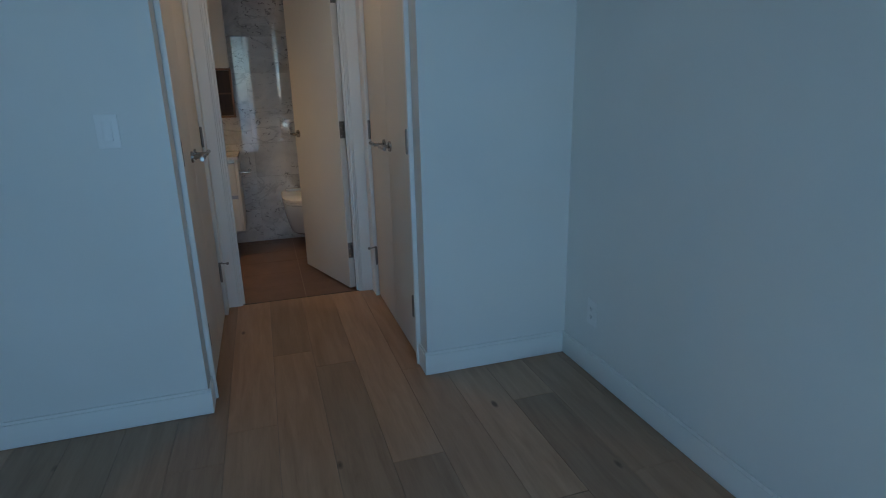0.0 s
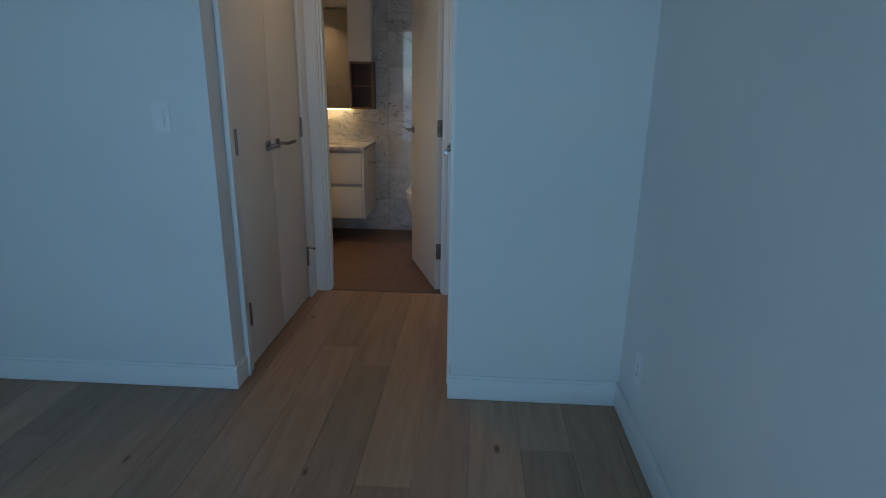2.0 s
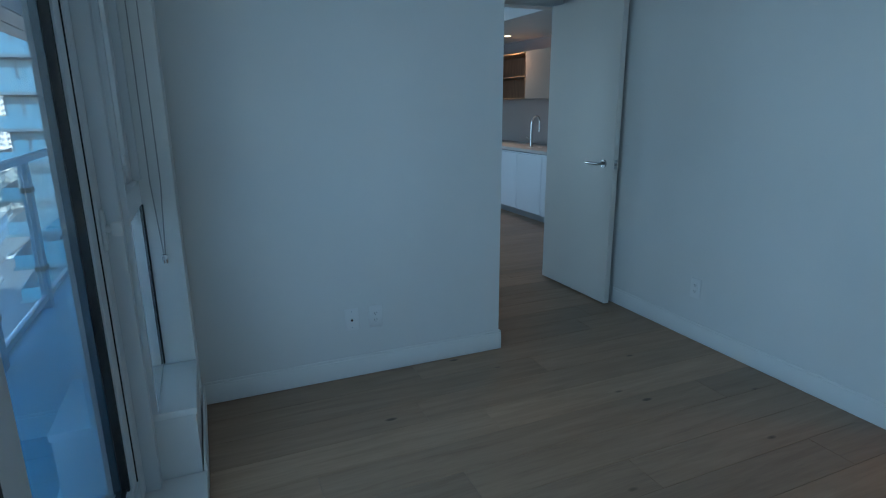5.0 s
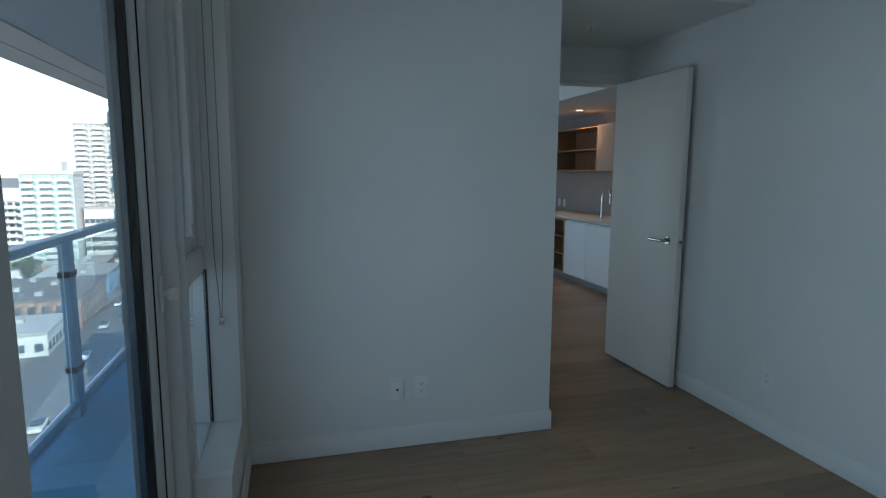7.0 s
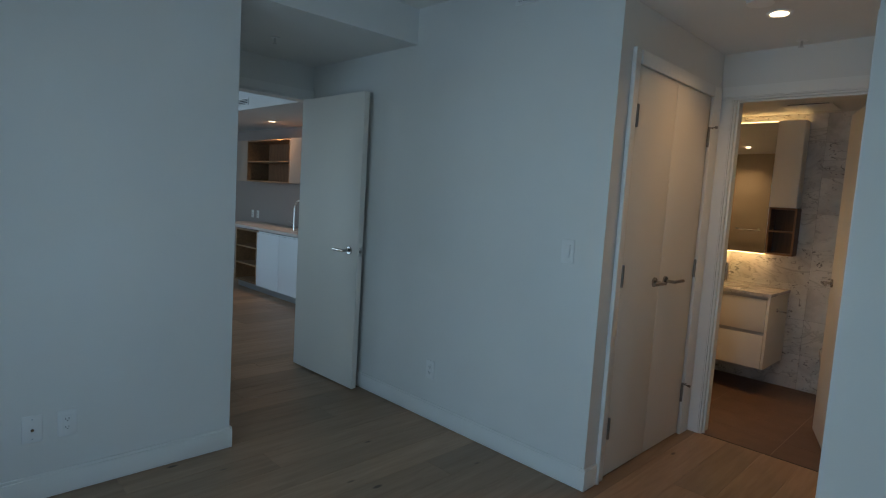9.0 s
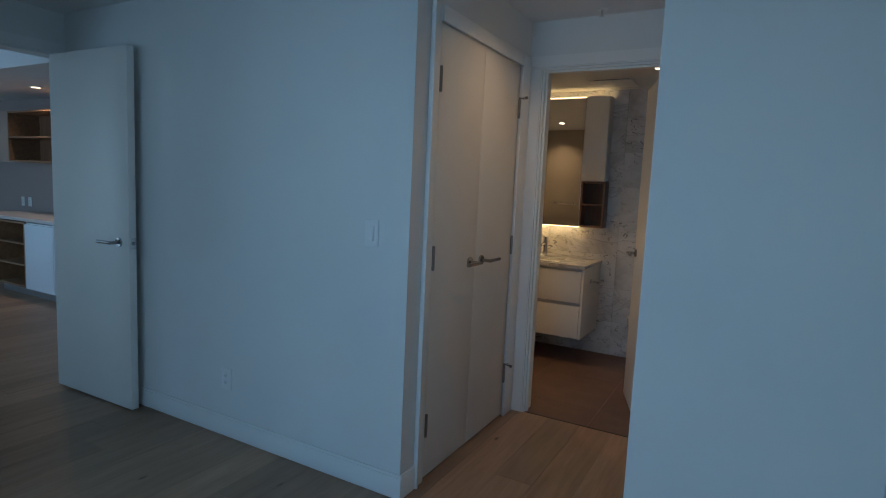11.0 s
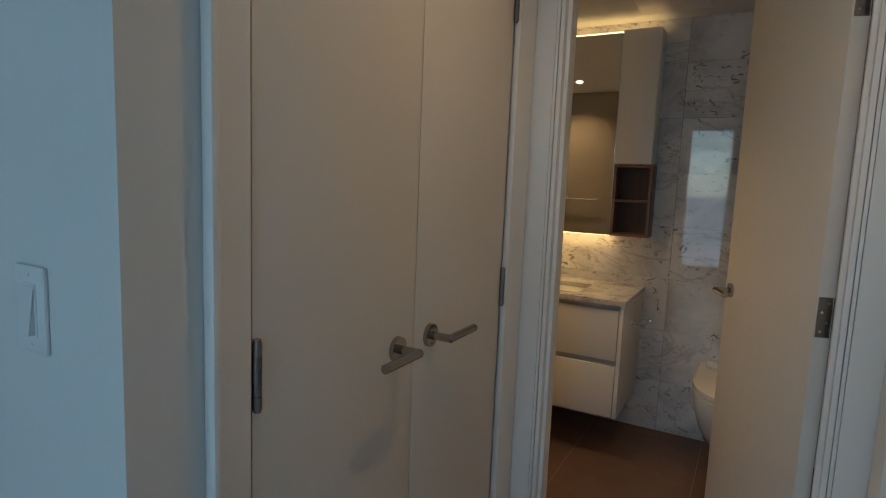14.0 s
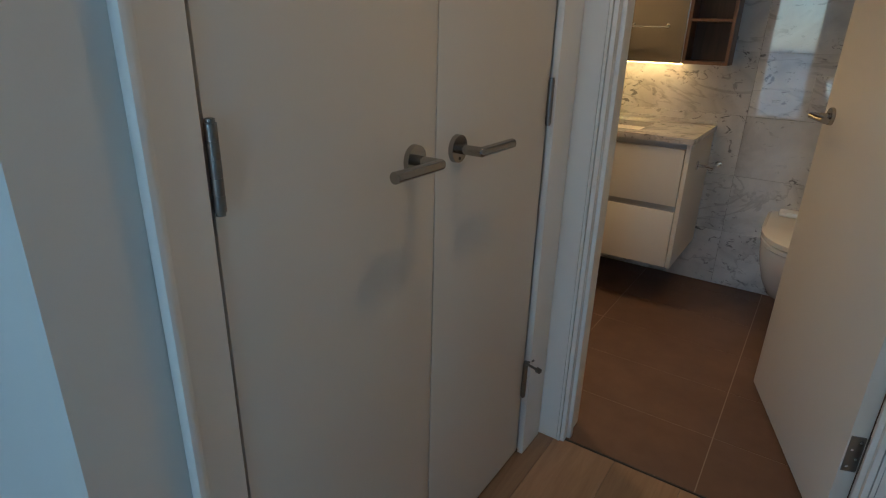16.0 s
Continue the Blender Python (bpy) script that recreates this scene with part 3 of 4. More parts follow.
# ---- plates on the walls ----
def wall_plate(name, label, category, at, rz):
    """Plate with rounded edge; local -y is out of the wall."""
    p = thing(name, label, category, at, rz)
    part("plate", boxes((-0.036, 0.036, -0.006, 0.0, -0.058, 0.058), bevel=0.0035), PLASTIC, p)
    return p


def outlet(at, rz):
    p = wall_plate("outlet", "white duplex power outlet on the wall", "outlet", at, rz)
    body = part("socket", boxes((-0.017, 0.017, -0.0085, -0.005, -0.034, 0.034), bevel=0.002), PLASTIC, p)
    for dz in (-0.018, 0.018):
        for dx, h in ((-0.006, 0.0045), (0.006, 0.0038)):
            part("slot", boxes((dx - 0.0011, dx + 0.0011, -0.0092, -0.008, dz - h + 0.002, dz + h + 0.002)), SLOT, body)
        part("slot", rods(((0, -0.0092, dz - 0.0075), (0, -0.008, dz - 0.0075), 0.0024), segs=10), SLOT, body)
    return p


def jack(at, rz):
    p = wall_plate("cable_jack", "white wall plate with a small coax jack", "wall jack", at, rz)
    part("jack", rods(((0, -0.006, -0.004), (0, -0.014, -0.004), 0.0036), ((0, -0.006, -0.004), (0, -0.0085, -0.004), 0.0062)), NICKEL, p, "nickel coax jack")
    for dz in (-0.042, 0.042):
        part("screw", rods(((0, -0.0072, dz), (0, -0.005, dz), 0.003), segs=10), ALU, p)
    return p


def switch(at, rz):
    p = wall_plate("light_switch", "white rocker light switch on the wall", "switch", at, rz)
    bm = boxes((-0.0175, 0.0175, -0.0075, -0.005, -0.035, 0.035), bevel=0.001)
    part("bezel", bm, PLASTIC, p)
    bm = boxes((-0.0145, 0.0145, -0.0125, -0.006, -0.032, 0.032), bevel=0.002)
    for v in bm.verts:
        if v.co.y < -0.009:
            v.co.y += 0.004 * (v.co.z / 0.032)
    part("rocker", bm, PLASTIC, p)
    for dz in (-0.046, 0.046):
        part("screw", rods(((0, -0.0068, dz), (0, -0.005, dz), 0.0026), segs=10), PLASTIC, p)
    return p


switch((-0.298, NY, 1.149), 0)
jack((WX, 0.430, 0.312), 90)
outlet((WX, 0.553, 0.311), 90)
outlet((-1.207, NY, 0.312), 0)
outlet((EX, 2.15, 0.294), -90)


# ---- ceiling fittings ----
def downlight(at, r=0.04):
    d = thing("downlight", "round white recessed downlight, lit warm", "downlight", at)
    bm = bmesh.new()
    rod(bm, (0, 0, -0.004), (0, 0, 0.0), r + 0.016, segs=36)
    part("trim_ring", bm, PLASTIC, d)
    part("lens", rods(((0, 0, -0.006), (0, 0, -0.003), r), segs=32), BULB, d, "glowing warm lens")
    return d


downlight((0.340, 3.02, LO))
downlight((-0.565, 4.15, BATHTOP))
downlight((0.488, 4.48, BATHTOP))
downlight((-5.60, 3.58, 2.21))


def sprinkler(at, rx=0):
    s = thing("sprinkler", "small chrome fire sprinkler head", "sprinkler", at)
    part("escutcheon", rods(((0, 0, -0.005), (0, 0, 0), 0.028), segs=24), PLASTIC, s)
    part("head", rods(((0, 0, -0.035), (0, 0, -0.004), 0.006), ((0, 0, -0.038), (0, 0, -0.036), 0.014)), CHROME, s)
    return s


sprinkler((-2.157, 1.776, 2.307))
sprinkler((0.318, 3.53, LO))
solid("smoke_detector", rods(((0.335, 2.76, LO - 0.03), (0.335, 2.76, LO), 0.055, 0.062), segs=32), PLASTIC, "round white smoke detector on the ceiling", "smoke detector")


def grille(at, rz, w, h, n):
    g = thing("vent_grille", "white slotted air grille in the wall", "vent", at, rz)
    part("frame", boxes((-w / 2, w / 2, -0.008, 0, h / 2 - 0.015, h / 2), (-w / 2, w / 2, -0.008, 0, -h / 2, -h / 2 + 0.015), (-w / 2, -w / 2 + 0.015, -0.008, 0, -h / 2 + 0.015, h / 2 - 0.015), (w / 2 - 0.015, w / 2, -0.008, 0, -h / 2 + 0.015, h / 2 - 0.015), bevel=0.001), PLASTIC, g)
    part("backing", boxes((-w / 2 + 0.01, w / 2 - 0.01, -0.002, -0.0005, -h / 2 + 0.01, h / 2 - 0.01)), SLOT, g)
    for i in range(n):
        z = -h / 2 + 0.015 + (i + 0.5) * (h - 0.03) / n
        part("slat", boxes((-w / 2 + 0.014, w / 2 - 0.014, -0.007, -0.002, z - 0.004, z + 0.003)), PLASTIC, g)
    return g


grille((-0.56, NY, 2.44), 0, 0.35, 0.09, 4)


# ---- bathroom ----
van = thing("bathroom_vanity", "cream wall-hung two-drawer vanity cabinet", "vanity", (0, 0, 0.219))
VX0, VX1, VY0, VZ1 = -0.910, 0.009, 4.722, 0.779
part("body", boxes((VX0, VX1 - 0.019, VY0 + 0.022, BACK - 0.006, 0.0, VZ1 - 0.219)), LACQUER, van)
part("side_panel", boxes((VX1 - 0.018, VX1, VY0, BACK - 0.006, 0.0, VZ1 - 0.219), bevel=0.001), LACQUER, van)
for z0, z1 in ((0.002, 0.258), (0.286, 0.533)):
    part("drawer", boxes((VX0 + 0.01, VX1 - 0.022, VY0, VY0 + 0.02, z0, z1), bevel=0.0015), LACQUER, van)
part("grip_channel", boxes((VX0 + 0.01, VX1 - 0.022, VY0 + 0.014, VY0 + 0.021, 0.258, 0.286), (VX0 + 0.01, VX1 - 0.022, VY0 + 0.014, VY0 + 0.021, 0.534, 0.558)), ALU, van, "grey aluminium finger-pull channel")
# worktop with an undermounted basin
top = thing("vanity_top", "grey-white marble vanity top with undermount basin", "countertop", (0, 0, 0.780))
X0, X1, Y0, Y1 = VX0, 0.018, 4.705, BACK - 0.005
HX0, HX1, HY0, HY1 = -0.685, -0.235, 4.80, 5.08
part("slab", boxes((X0, HX0, Y0, Y1, 0, 0.024), (HX1, X1, Y0, Y1, 0, 0.024), (HX0, HX1, Y0, HY0, 0, 0.024), (HX0, HX1, HY1, Y1, 0, 0.024)), MARBLETOP, top)
part("upstand", boxes((X0, X1 - 0.01, Y1 - 0.012, Y1, 0.0245, 0.04)), MARBLETOP, top)
part("basin", boxes((HX0 - 0.01, HX1 + 0.01, HY0 - 0.01, HY0, -0.13, -0.001), (HX0 - 0.01, HX1 + 0.01, HY1, HY1 + 0.01, -0.13, -0.001), (HX0 - 0.01, HX0, HY0, HY1, -0.13, -0.001), (HX1, HX1 + 0.01, HY0, HY1, -0.13, -0.001), (HX0, HX1, HY0, HY1, -0.14, -0.125)), CERAMIC, top, "white ceramic basin")
fa = thing("basin_faucet", "chrome single-lever basin faucet", "faucet", (-0.465, 5.15, 0.804))
part("body", rods(((0, 0, 0), (0, 0, 0.15), 0.022), ((0, 0, 0.0), (0, 0, 0.006), 0.028)), CHROME, fa)
part("spout", rods(((0, 0, 0.11), (0, -0.12, 0.10), 0.012)), CHROME, fa)
part("lever", rods(((0, 0, 0.15), (0, 0, 0.165), 0.02), ((0, 0, 0.16), (0, -0.08, 0.185), 0.006)), CHROME, fa)
tb = thing("towel_hook", "chrome towel hook on the vanity side", "towel hook", (VX1 - 0.001, 4.925, 0.658))
part("rose", rods(((0, 0, 0), (0.007, 0, 0), 0.020), segs=24), CHROME, tb)
part("arm", rods(((0.005, 0, 0), (0.070, 0, -0.004), 0.007), ((0.068, -0.003, -0.004), (0.078, 0.07, 0.004), 0.007)), CHROME, tb)
part("end_cap", rods(((0.078, 0.068, 0.004), (0.079, 0.078, 0.004), 0.014), segs=20), CHROME, tb)

cab = thing("mirror_cabinet", "mirrored wall cabinet with cream door and walnut niche", "mirror cabinet", (0, 0, 1.080))
MY = 5.10
part("carcass", boxes((VX0, -0.170, MY + 0.02, BACK - 0.004, 0.0, 1.057), (-0.170, 0.018, MY + 0.02, BACK - 0.004, 0.392, 1.070)), LACQUER, cab)
part("mirror_door", boxes((VX0, -0.175, MY + 0.004, MY + 0.019, 0.0, 1.057), bevel=0.001), MIRROR, cab, "frameless mirror front")
part("cabinet_door", boxes((-0.172, 0.016, MY, MY + 0.019, 0.384, 1.070), bevel=0.0015), LACQUER, cab, "cream lacquer door")
niche = part("niche", boxes((-0.168, -0.154, MY - 0.006, BACK - 0.004, 0.0, 0.380), (0.014, 0.028, MY - 0.006, BACK - 0.004, 0.0, 0.380), (-0.154, 0.014, MY - 0.006, BACK - 0.004, 0.0, 0.014), (-0.154, 0.014, MY - 0.006, BACK - 0.004, 0.366, 0.380), (-0.154, 0.014, MY - 0.002, BACK - 0.004, 0.182, 0.194)), WALNUT, cab, "open walnut niche with one shelf")
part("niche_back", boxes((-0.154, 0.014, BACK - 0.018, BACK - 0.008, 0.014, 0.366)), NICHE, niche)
part("led_strip", boxes((VX0 + 0.02, -0.18, MY + 0.07, MY + 0.085, -0.006, -0.001)), LED, cab, "glowing warm LED strip")
part("led_strip", boxes((VX0 + 0.02, 0.01, MY + 0.06, MY + 0.075, 1.072, 1.077)), COVELED, cab, "glowing warm LED strip")

# wall-hung toilet
wc = thing("toilet", "white wall-hung toilet with closed lid", "toilet", (0.500, BACK - 0.012, 0.018))


def bowl_ring(bm, rings, segs=28):
    """Lofts D-shaped rings: (z, half width, length); the back stays on the wall."""
    loops = []
    for z, w, ln in rings:
        lp = []
        for i in range(segs + 1):
            a = math.pi * i / segs
            x = -w * math.cos(a)
            y = -ln * (0.42 + 0.58 * math.sin(a) ** 0.8) if 0 < i < segs else 0
            if i in (0, segs):
                y = 0
            lp.append(bm.verts.new((x, y, z)))
        loops.append(lp)
    for a, b in zip(loops, loops[1:]):
        for i in range(segs):
            bm.faces.new((a[i], a[i + 1], b[i + 1], b[i]))
        bm.faces.new((a[segs], a[0], b[0], b[segs]))
    bm.faces.new(loops[0][::-1])
    bm.faces.new(loops[-1])
    bmesh.ops.recalc_face_normals(bm, faces=bm.faces[:])
    return bm


part("bowl", bowl_ring(bmesh.new(), ((0.07, 0.10, 0.26), (0.10, 0.125, 0.33), (0.18, 0.15, 0.42), (0.27, 0.17, 0.49), (0.34, 0.178, 0.52), (0.36, 0.178, 0.52))), CERAMIC, wc)
part("seat", bowl_ring(bmesh.new(), ((0.3635, 0.178, 0.525), (0.366, 0.182, 0.53), (0.380, 0.182, 0.53), (0.384, 0.178, 0.525))), CERAMIC, wc)
part("lid", bowl_ring(bmesh.new(), ((0.387, 0.178, 0.525), (0.389, 0.183, 0.532), (0.408, 0.183, 0.532), (0.418, 0.17, 0.51))), CERAMIC, wc)
part("hinge_block", boxes((-0.14, 0.14, -0.09, -0.003, 0.418, 0.442), bevel=0.010), CERAMIC, wc)
fp = thing("flush_plate", "white marble-faced flush plate with round chrome button", "flush plate", (0.490, BACK - 0.011, 0.972))
part("plate", boxes((-0.12, 0.12, -0.008, 0, -0.08, 0.08), bevel=0.003), MARBLE, fp)
part("button", rods(((0, -0.013, 0), (0, -0.008, 0), 0.047), segs=32), MARBLE, fp)
part("ring", rods(((0, -0.0115, 0), (0, -0.008, 0), 0.052), segs=32), CHROME, fp, "thin chrome ring")
tbar = thing("towel_rail", "chrome towel rail on the bathroom wall", "towel rail", (-0.495, 3.752, 1.02))
part("rail", rods(((-0.20, 0.07, 0), (0.20, 0.07, 0), 0.008)), CHROME, tbar)
for dx in (-0.19, 0.19):
    part("post", rods(((dx, 0, 0), (dx, 0.07, 0), 0.008), ((dx, 0, 0), (dx, 0.006, 0), 0.022)), CHROME, tbar)
fan = thing("bath_fan", "white ceiling exhaust fan cover", "exhaust fan", (0.085, 4.90, BATHTOP))
part("cover", boxes((-0.16, 0.16, -0.14, 0.14, -0.016, -0.008), bevel=0.004), PLASTIC, fan)
part("neck", boxes((-0.13, 0.13, -0.11, 0.11, -0.009, 0)), SLOT, fan)


# ---- living room and kitchen seen through the entry ----
KY, KW = 3.42, 4.07
LX = -9.2
TAUPE = paint("taupe_wall", (0.36, 0.31, 0.29), 0.5)
solid("wall_kitchen", boxes((LX, HALLW - 0.12, KW, KW + 0.12, 0, 2.6)), TAUPE, "plain taupe kitchen wall", "wall", "structure")
solid("wall_living_west", boxes((LX - 0.12, LX, -0.6, KW, 0, 2.6)), WALL, "white living room wall", "wall", "structure")
solid("wall_living_east", boxes((HALLW - 0.12, HALLW - 0.005, NY + 0.06, KW, 0, 2.6)), WALL, "white living room wall", "wall", "structure")
solid("wall_living_south", boxes((LX, HALLW - 0.12, -0.62, -0.5, 0, 0.3), (LX, HALLW - 0.12, -0.62, -0.5, 2.35, 2.6), (LX, -6.24, -0.62, -0.5, 0.3, 2.35), (-5.06, HALLW - 0.12, -0.62, -0.5, 0.3, 2.35)), WALL, "white living room window wall", "wall", "structure")
solid("ceiling_living", boxes((LX, HALLW - 0.12, -0.6, 2.90, 2.5, 2.6)), CEIL, "white living room ceiling", "ceiling", "structure")
solid("ceiling_kitchen", boxes((LX, HALLW - 0.12, 2.90, KW, 2.21, 2.6)), CEIL, "lowered white kitchen ceiling with a downlight", "ceiling", "structure")
grille((-5.08, 2.90, 2.296), 0, 0.46, 0.085, 3)


def base_unit(x0, x1):
    u = thing("base_cabinet", "white handleless kitchen base cabinet", "kitchen cabinet", (x0, KY, 0), group="kitchen base cabinets")
    w = x1 - x0
    part("carcass", boxes((0, w, 0.02, 0.6, 0.09, 0.79)), GLOSS, u)
    part("door", boxes((0.002, w - 0.002, 0, 0.019, 0.085, 0.775), bevel=0.001), GLOSS, u)
    part("plinth", boxes((0, w, 0.05, 0.07, 0, 0.085)), ALU, u, "brushed metal plinth")
    return u


for i in range(5):
    base_unit(-5.59 + i * 0.56, -5.59 + (i + 1) * 0.56)


def open_unit(x0, x1):
    u = thing("open_shelf_unit", "open oak kitchen shelf unit, empty", "shelf unit", (x0, KY, 0))
    w = x1 - x0
    part("side_panel", boxes((0, 0.018, 0, 0.3, 0.09, 0.79)), SHELFWOOD, u)
    part("side_panel", boxes((w - 0.018, w, 0, 0.3, 0.09, 0.79)), SHELFWOOD, u)
    part("back_panel", boxes((0.018, w - 0.018, 0.28, 0.3, 0.09, 0.79)), SHELFWOOD, u)
    for z in (0.09, 0.32, 0.55, 0.772):
        part("shelf", boxes((0.018, w - 0.018, 0, 0.28, z, z + 0.018)), SHELFWOOD, u)
    part("plinth", boxes((0, w, 0.05, 0.07, 0, 0.088)), ALU, u, "brushed metal plinth")
    return u


open_unit(-6.20, -5.592)
solid("kitchen_counter", boxes((-6.75, HALLW - 0.125, KY - 0.02, KW - 0.004, 0.805, 0.84), bevel=0.002), paint("quartz", (0.62, 0.58, 0.54), 0.25, 40, 0.02, 0.03), "thin pale stone kitchen counter", "countertop")
kf = thing("kitchen_faucet", "tall chrome kitchen faucet with pull-down spout", "faucet", (-5.02, 3.62, 0.84))
part("body", rods(((0, 0, 0), (0, 0, 0.29), 0.017), ((0, 0, 0), (0, 0, 0.01), 0.026)), CHROME, kf)
bm = bmesh.new()
pts = [(0.0 + 0.09 * (1 - math.cos(math.pi * i / 10)), 0, 0.29 + 0.09 * math.sin(math.pi * i / 10)) for i in range(11)]
for a, b in zip(pts, pts[1:]):
    rod(bm, a, b, 0.011, segs=12)
rod(bm, pts[-1], (0.18, 0, 0.2), 0.014)
part("spout", bm, CHROME, kf)
part("lever", rods(((0, -0.015, 0.09), (-0.02, -0.07, 0.13), 0.006)), CHROME, kf)


def wall_unit(x0, x1, is_open):
    u = thing("wall_shelf" if is_open else "wall_cabinet", "open oak wall shelf with one board, empty" if is_open else "beige handleless wall cabinet", "shelf" if is_open else "kitchen cabinet", (x0, 3.72, 1.43))
    w, h, d = x1 - x0, 0.575, KW - 3.72 - 0.004
    if is_open:
        part("side_panel", boxes((0, 0.018, 0, d, 0, h)), SHELFWOOD, u)
        part("side_panel", boxes((w - 0.018, w, 0, d, 0, h)), SHELFWOOD, u)
        part("back_panel", boxes((0.018, w - 0.018, d - 0.02, d, 0, h)), WALNUT, u)
        for z in (0, 0.27, h - 0.018):
            part("shelf", boxes((0.018, w - 0.018, 0, d - 0.02, z, z + 0.018)), SHELFWOOD, u)
    else:
        part("carcass", boxes((0, w, 0.02, d, 0, h)), BEIGE, u)
        part("door", boxes((0.002, w - 0.002, 0, 0.019, 0, h), bevel=0.001), BEIGE, u)
    return u


wall_unit(-6.89, -6.565, False)
wall_unit(-6.56, -5.375, True)
wall_unit(-5.37, -4.5, False)
outlet((-7.05, KW, 0.94), 0)
outlet((-6.88, KW, 0.94), 0)

# ---- balcony ----
solid("balcony_floor", boxes((-9.5, 3.0, -1.38, -0.62, -0.25, -0.02), bevel=0.004), CONCRETE, "blue-grey coated balcony floor", "balcony", "structure")
solid("balcony_soffit", boxes(*((-12.0 + 1.5 * i, -10.508 + 1.5 * i, -2.20, -0.62, 2.56, 2.9) for i in range(10))), SOFFIT, "blue-grey panelled underside of the balcony above", "soffit", "structure")
solid("balcony_edge", boxes((-12.0, 3.0, -2.55, -2.208, 2.545, 2.9), (-12.0, 3.0, -2.90, -2.558, 2.535, 2.9)), BAND, "grey concrete edge of the balcony above", "soffit", "structure")
solid("facade_side", boxes((EX + 0.12, 3.0, -0.62, -0.5, -0.3, 2.6), (HALLW - 0.12, WX - 0.012, -0.62, -0.582, 0, 2.6)), SOFFIT, "grey facade panel beside the window", "facade", "structure")
solid("facade_fin", boxes((-1.90, -1.46, -0.655, -0.583, -0.02, 2.555), bevel=0.004), TRIM, "pale painted fin on the facade beside the window", "facade", "structure")
solid("balcony_kerb", boxes((-9.5, 3.0, -1.378, -1.335, -0.02, 0.012), bevel=0.006), BAND, "pale concrete kerb along the balcony edge", "kerb", "structure")
rail = thing("balcony_railing", "aluminium balcony railing with glass infill panels", "railing", (0, -1.30, -0.02))
part("top_rail", boxes((-9.5, 3.0, -0.035, 0.035, 1.02, 1.06), bevel=0.006), RAILBLUE, rail)
part("bottom_rail", boxes((-9.5, 3.0, -0.02, 0.02, 0.06, 0.10), bevel=0.004), RAILBLUE, rail)
for i in range(12):
    x = -9.02 + i * 1.1
    post = part("post", boxes((x - 0.045, x + 0.045, -0.03, 0.03, 0, 1.02), bevel=0.004), RAILBLUE, rail)
    part("clamp", boxes((x - 0.055, x + 0.055, -0.036, 0.036, 0.82, 0.855), bevel=0.004), GASKET, post)
    part("clamp", boxes((x - 0.055, x + 0.055, -0.036, 0.036, 0.27, 0.305), bevel=0.004), GASKET, post)
    if i < 11:
        part("glass_panel", boxes((x + 0.06, x + 1.04, -0.006, 0.006, 0.12, 1.00)), RAILGLASS, rail).visible_shadow = False

# ---- city ----
GZ = -34.0
solid("ground", boxes((-3000, 3000, -3000, 3000, GZ - 1, GZ)), CITY, "grey city ground reaching the horizon", "ground", "structure")


def tower(x, y, w, d, h, floors, wall, glass, label, rz=0, bays=7):
    """A high-rise: body, window bands as single panes on each face, balcony slabs, roof plant."""
    t = thing("apartment_building", label, "building", (x, y, GZ), rz)
    part("wall", boxes((-w / 2, w / 2, -d / 2, d / 2, 0, h)), wall, t)
    part("roof", boxes((-w / 2 - 0.3, w / 2 + 0.3, -d / 2 - 0.3, d / 2 + 0.3, h, h + 1.2), (-w / 4, w / 4, -d / 4, d / 4, h + 1.2, h + 4.5)), wall, t)
    fh = h / floors
    bw = d / bays
    panes = mesh_of("window", boxes((0, 0.12, -bw * 0.34, bw * 0.34, fh * 0.34, fh * 0.82)), glass, 0)
    slab = mesh_of("balcony", boxes((0, 1.3, -bw * 0.95, bw * 0.95, -0.12, 0.12), (1.2, 1.3, -bw * 0.95, bw * 0.95, 0.12, 1.1)), wall, 0)
    sw = w / bays
    side = mesh_of("window", boxes((-sw * 0.34, sw * 0.34, -0.12, 0, fh * 0.34, fh * 0.82)), glass, 0)
    for f in range(floors):
        for b in range(bays):
            o = new("window", panes)
            o.parent, o.location = t, (w / 2, -d / 2 + (b + 0.5) * bw, f * fh)
            o = new("window", side)
            o.parent, o.location = t, (-w / 2 + (b + 0.5) * sw, -d / 2, f * fh)
        for b in range(1, bays - 1, 3):
            o = new("balcony", slab)
            o.parent, o.location = t, (w / 2, -d / 2 + (b + 0.5) * bw, f * fh)
    return t


tower(-258, -70.5, 24, 22, 53.0, 27, TOWERWHITE, GREYPANE, "tall white apartment tower with stacked balconies", 8, 12)
tower(-219, -78.5, 15, 15, 34.0, 16, TOWERWHITE, TEAL, "teal glass and white mid-rise apartment block", 6, 9)
tower(-250, -103, 18, 16, 24, 9, TOWERWHITE, PANE, "white mid-rise apartment block", 0)


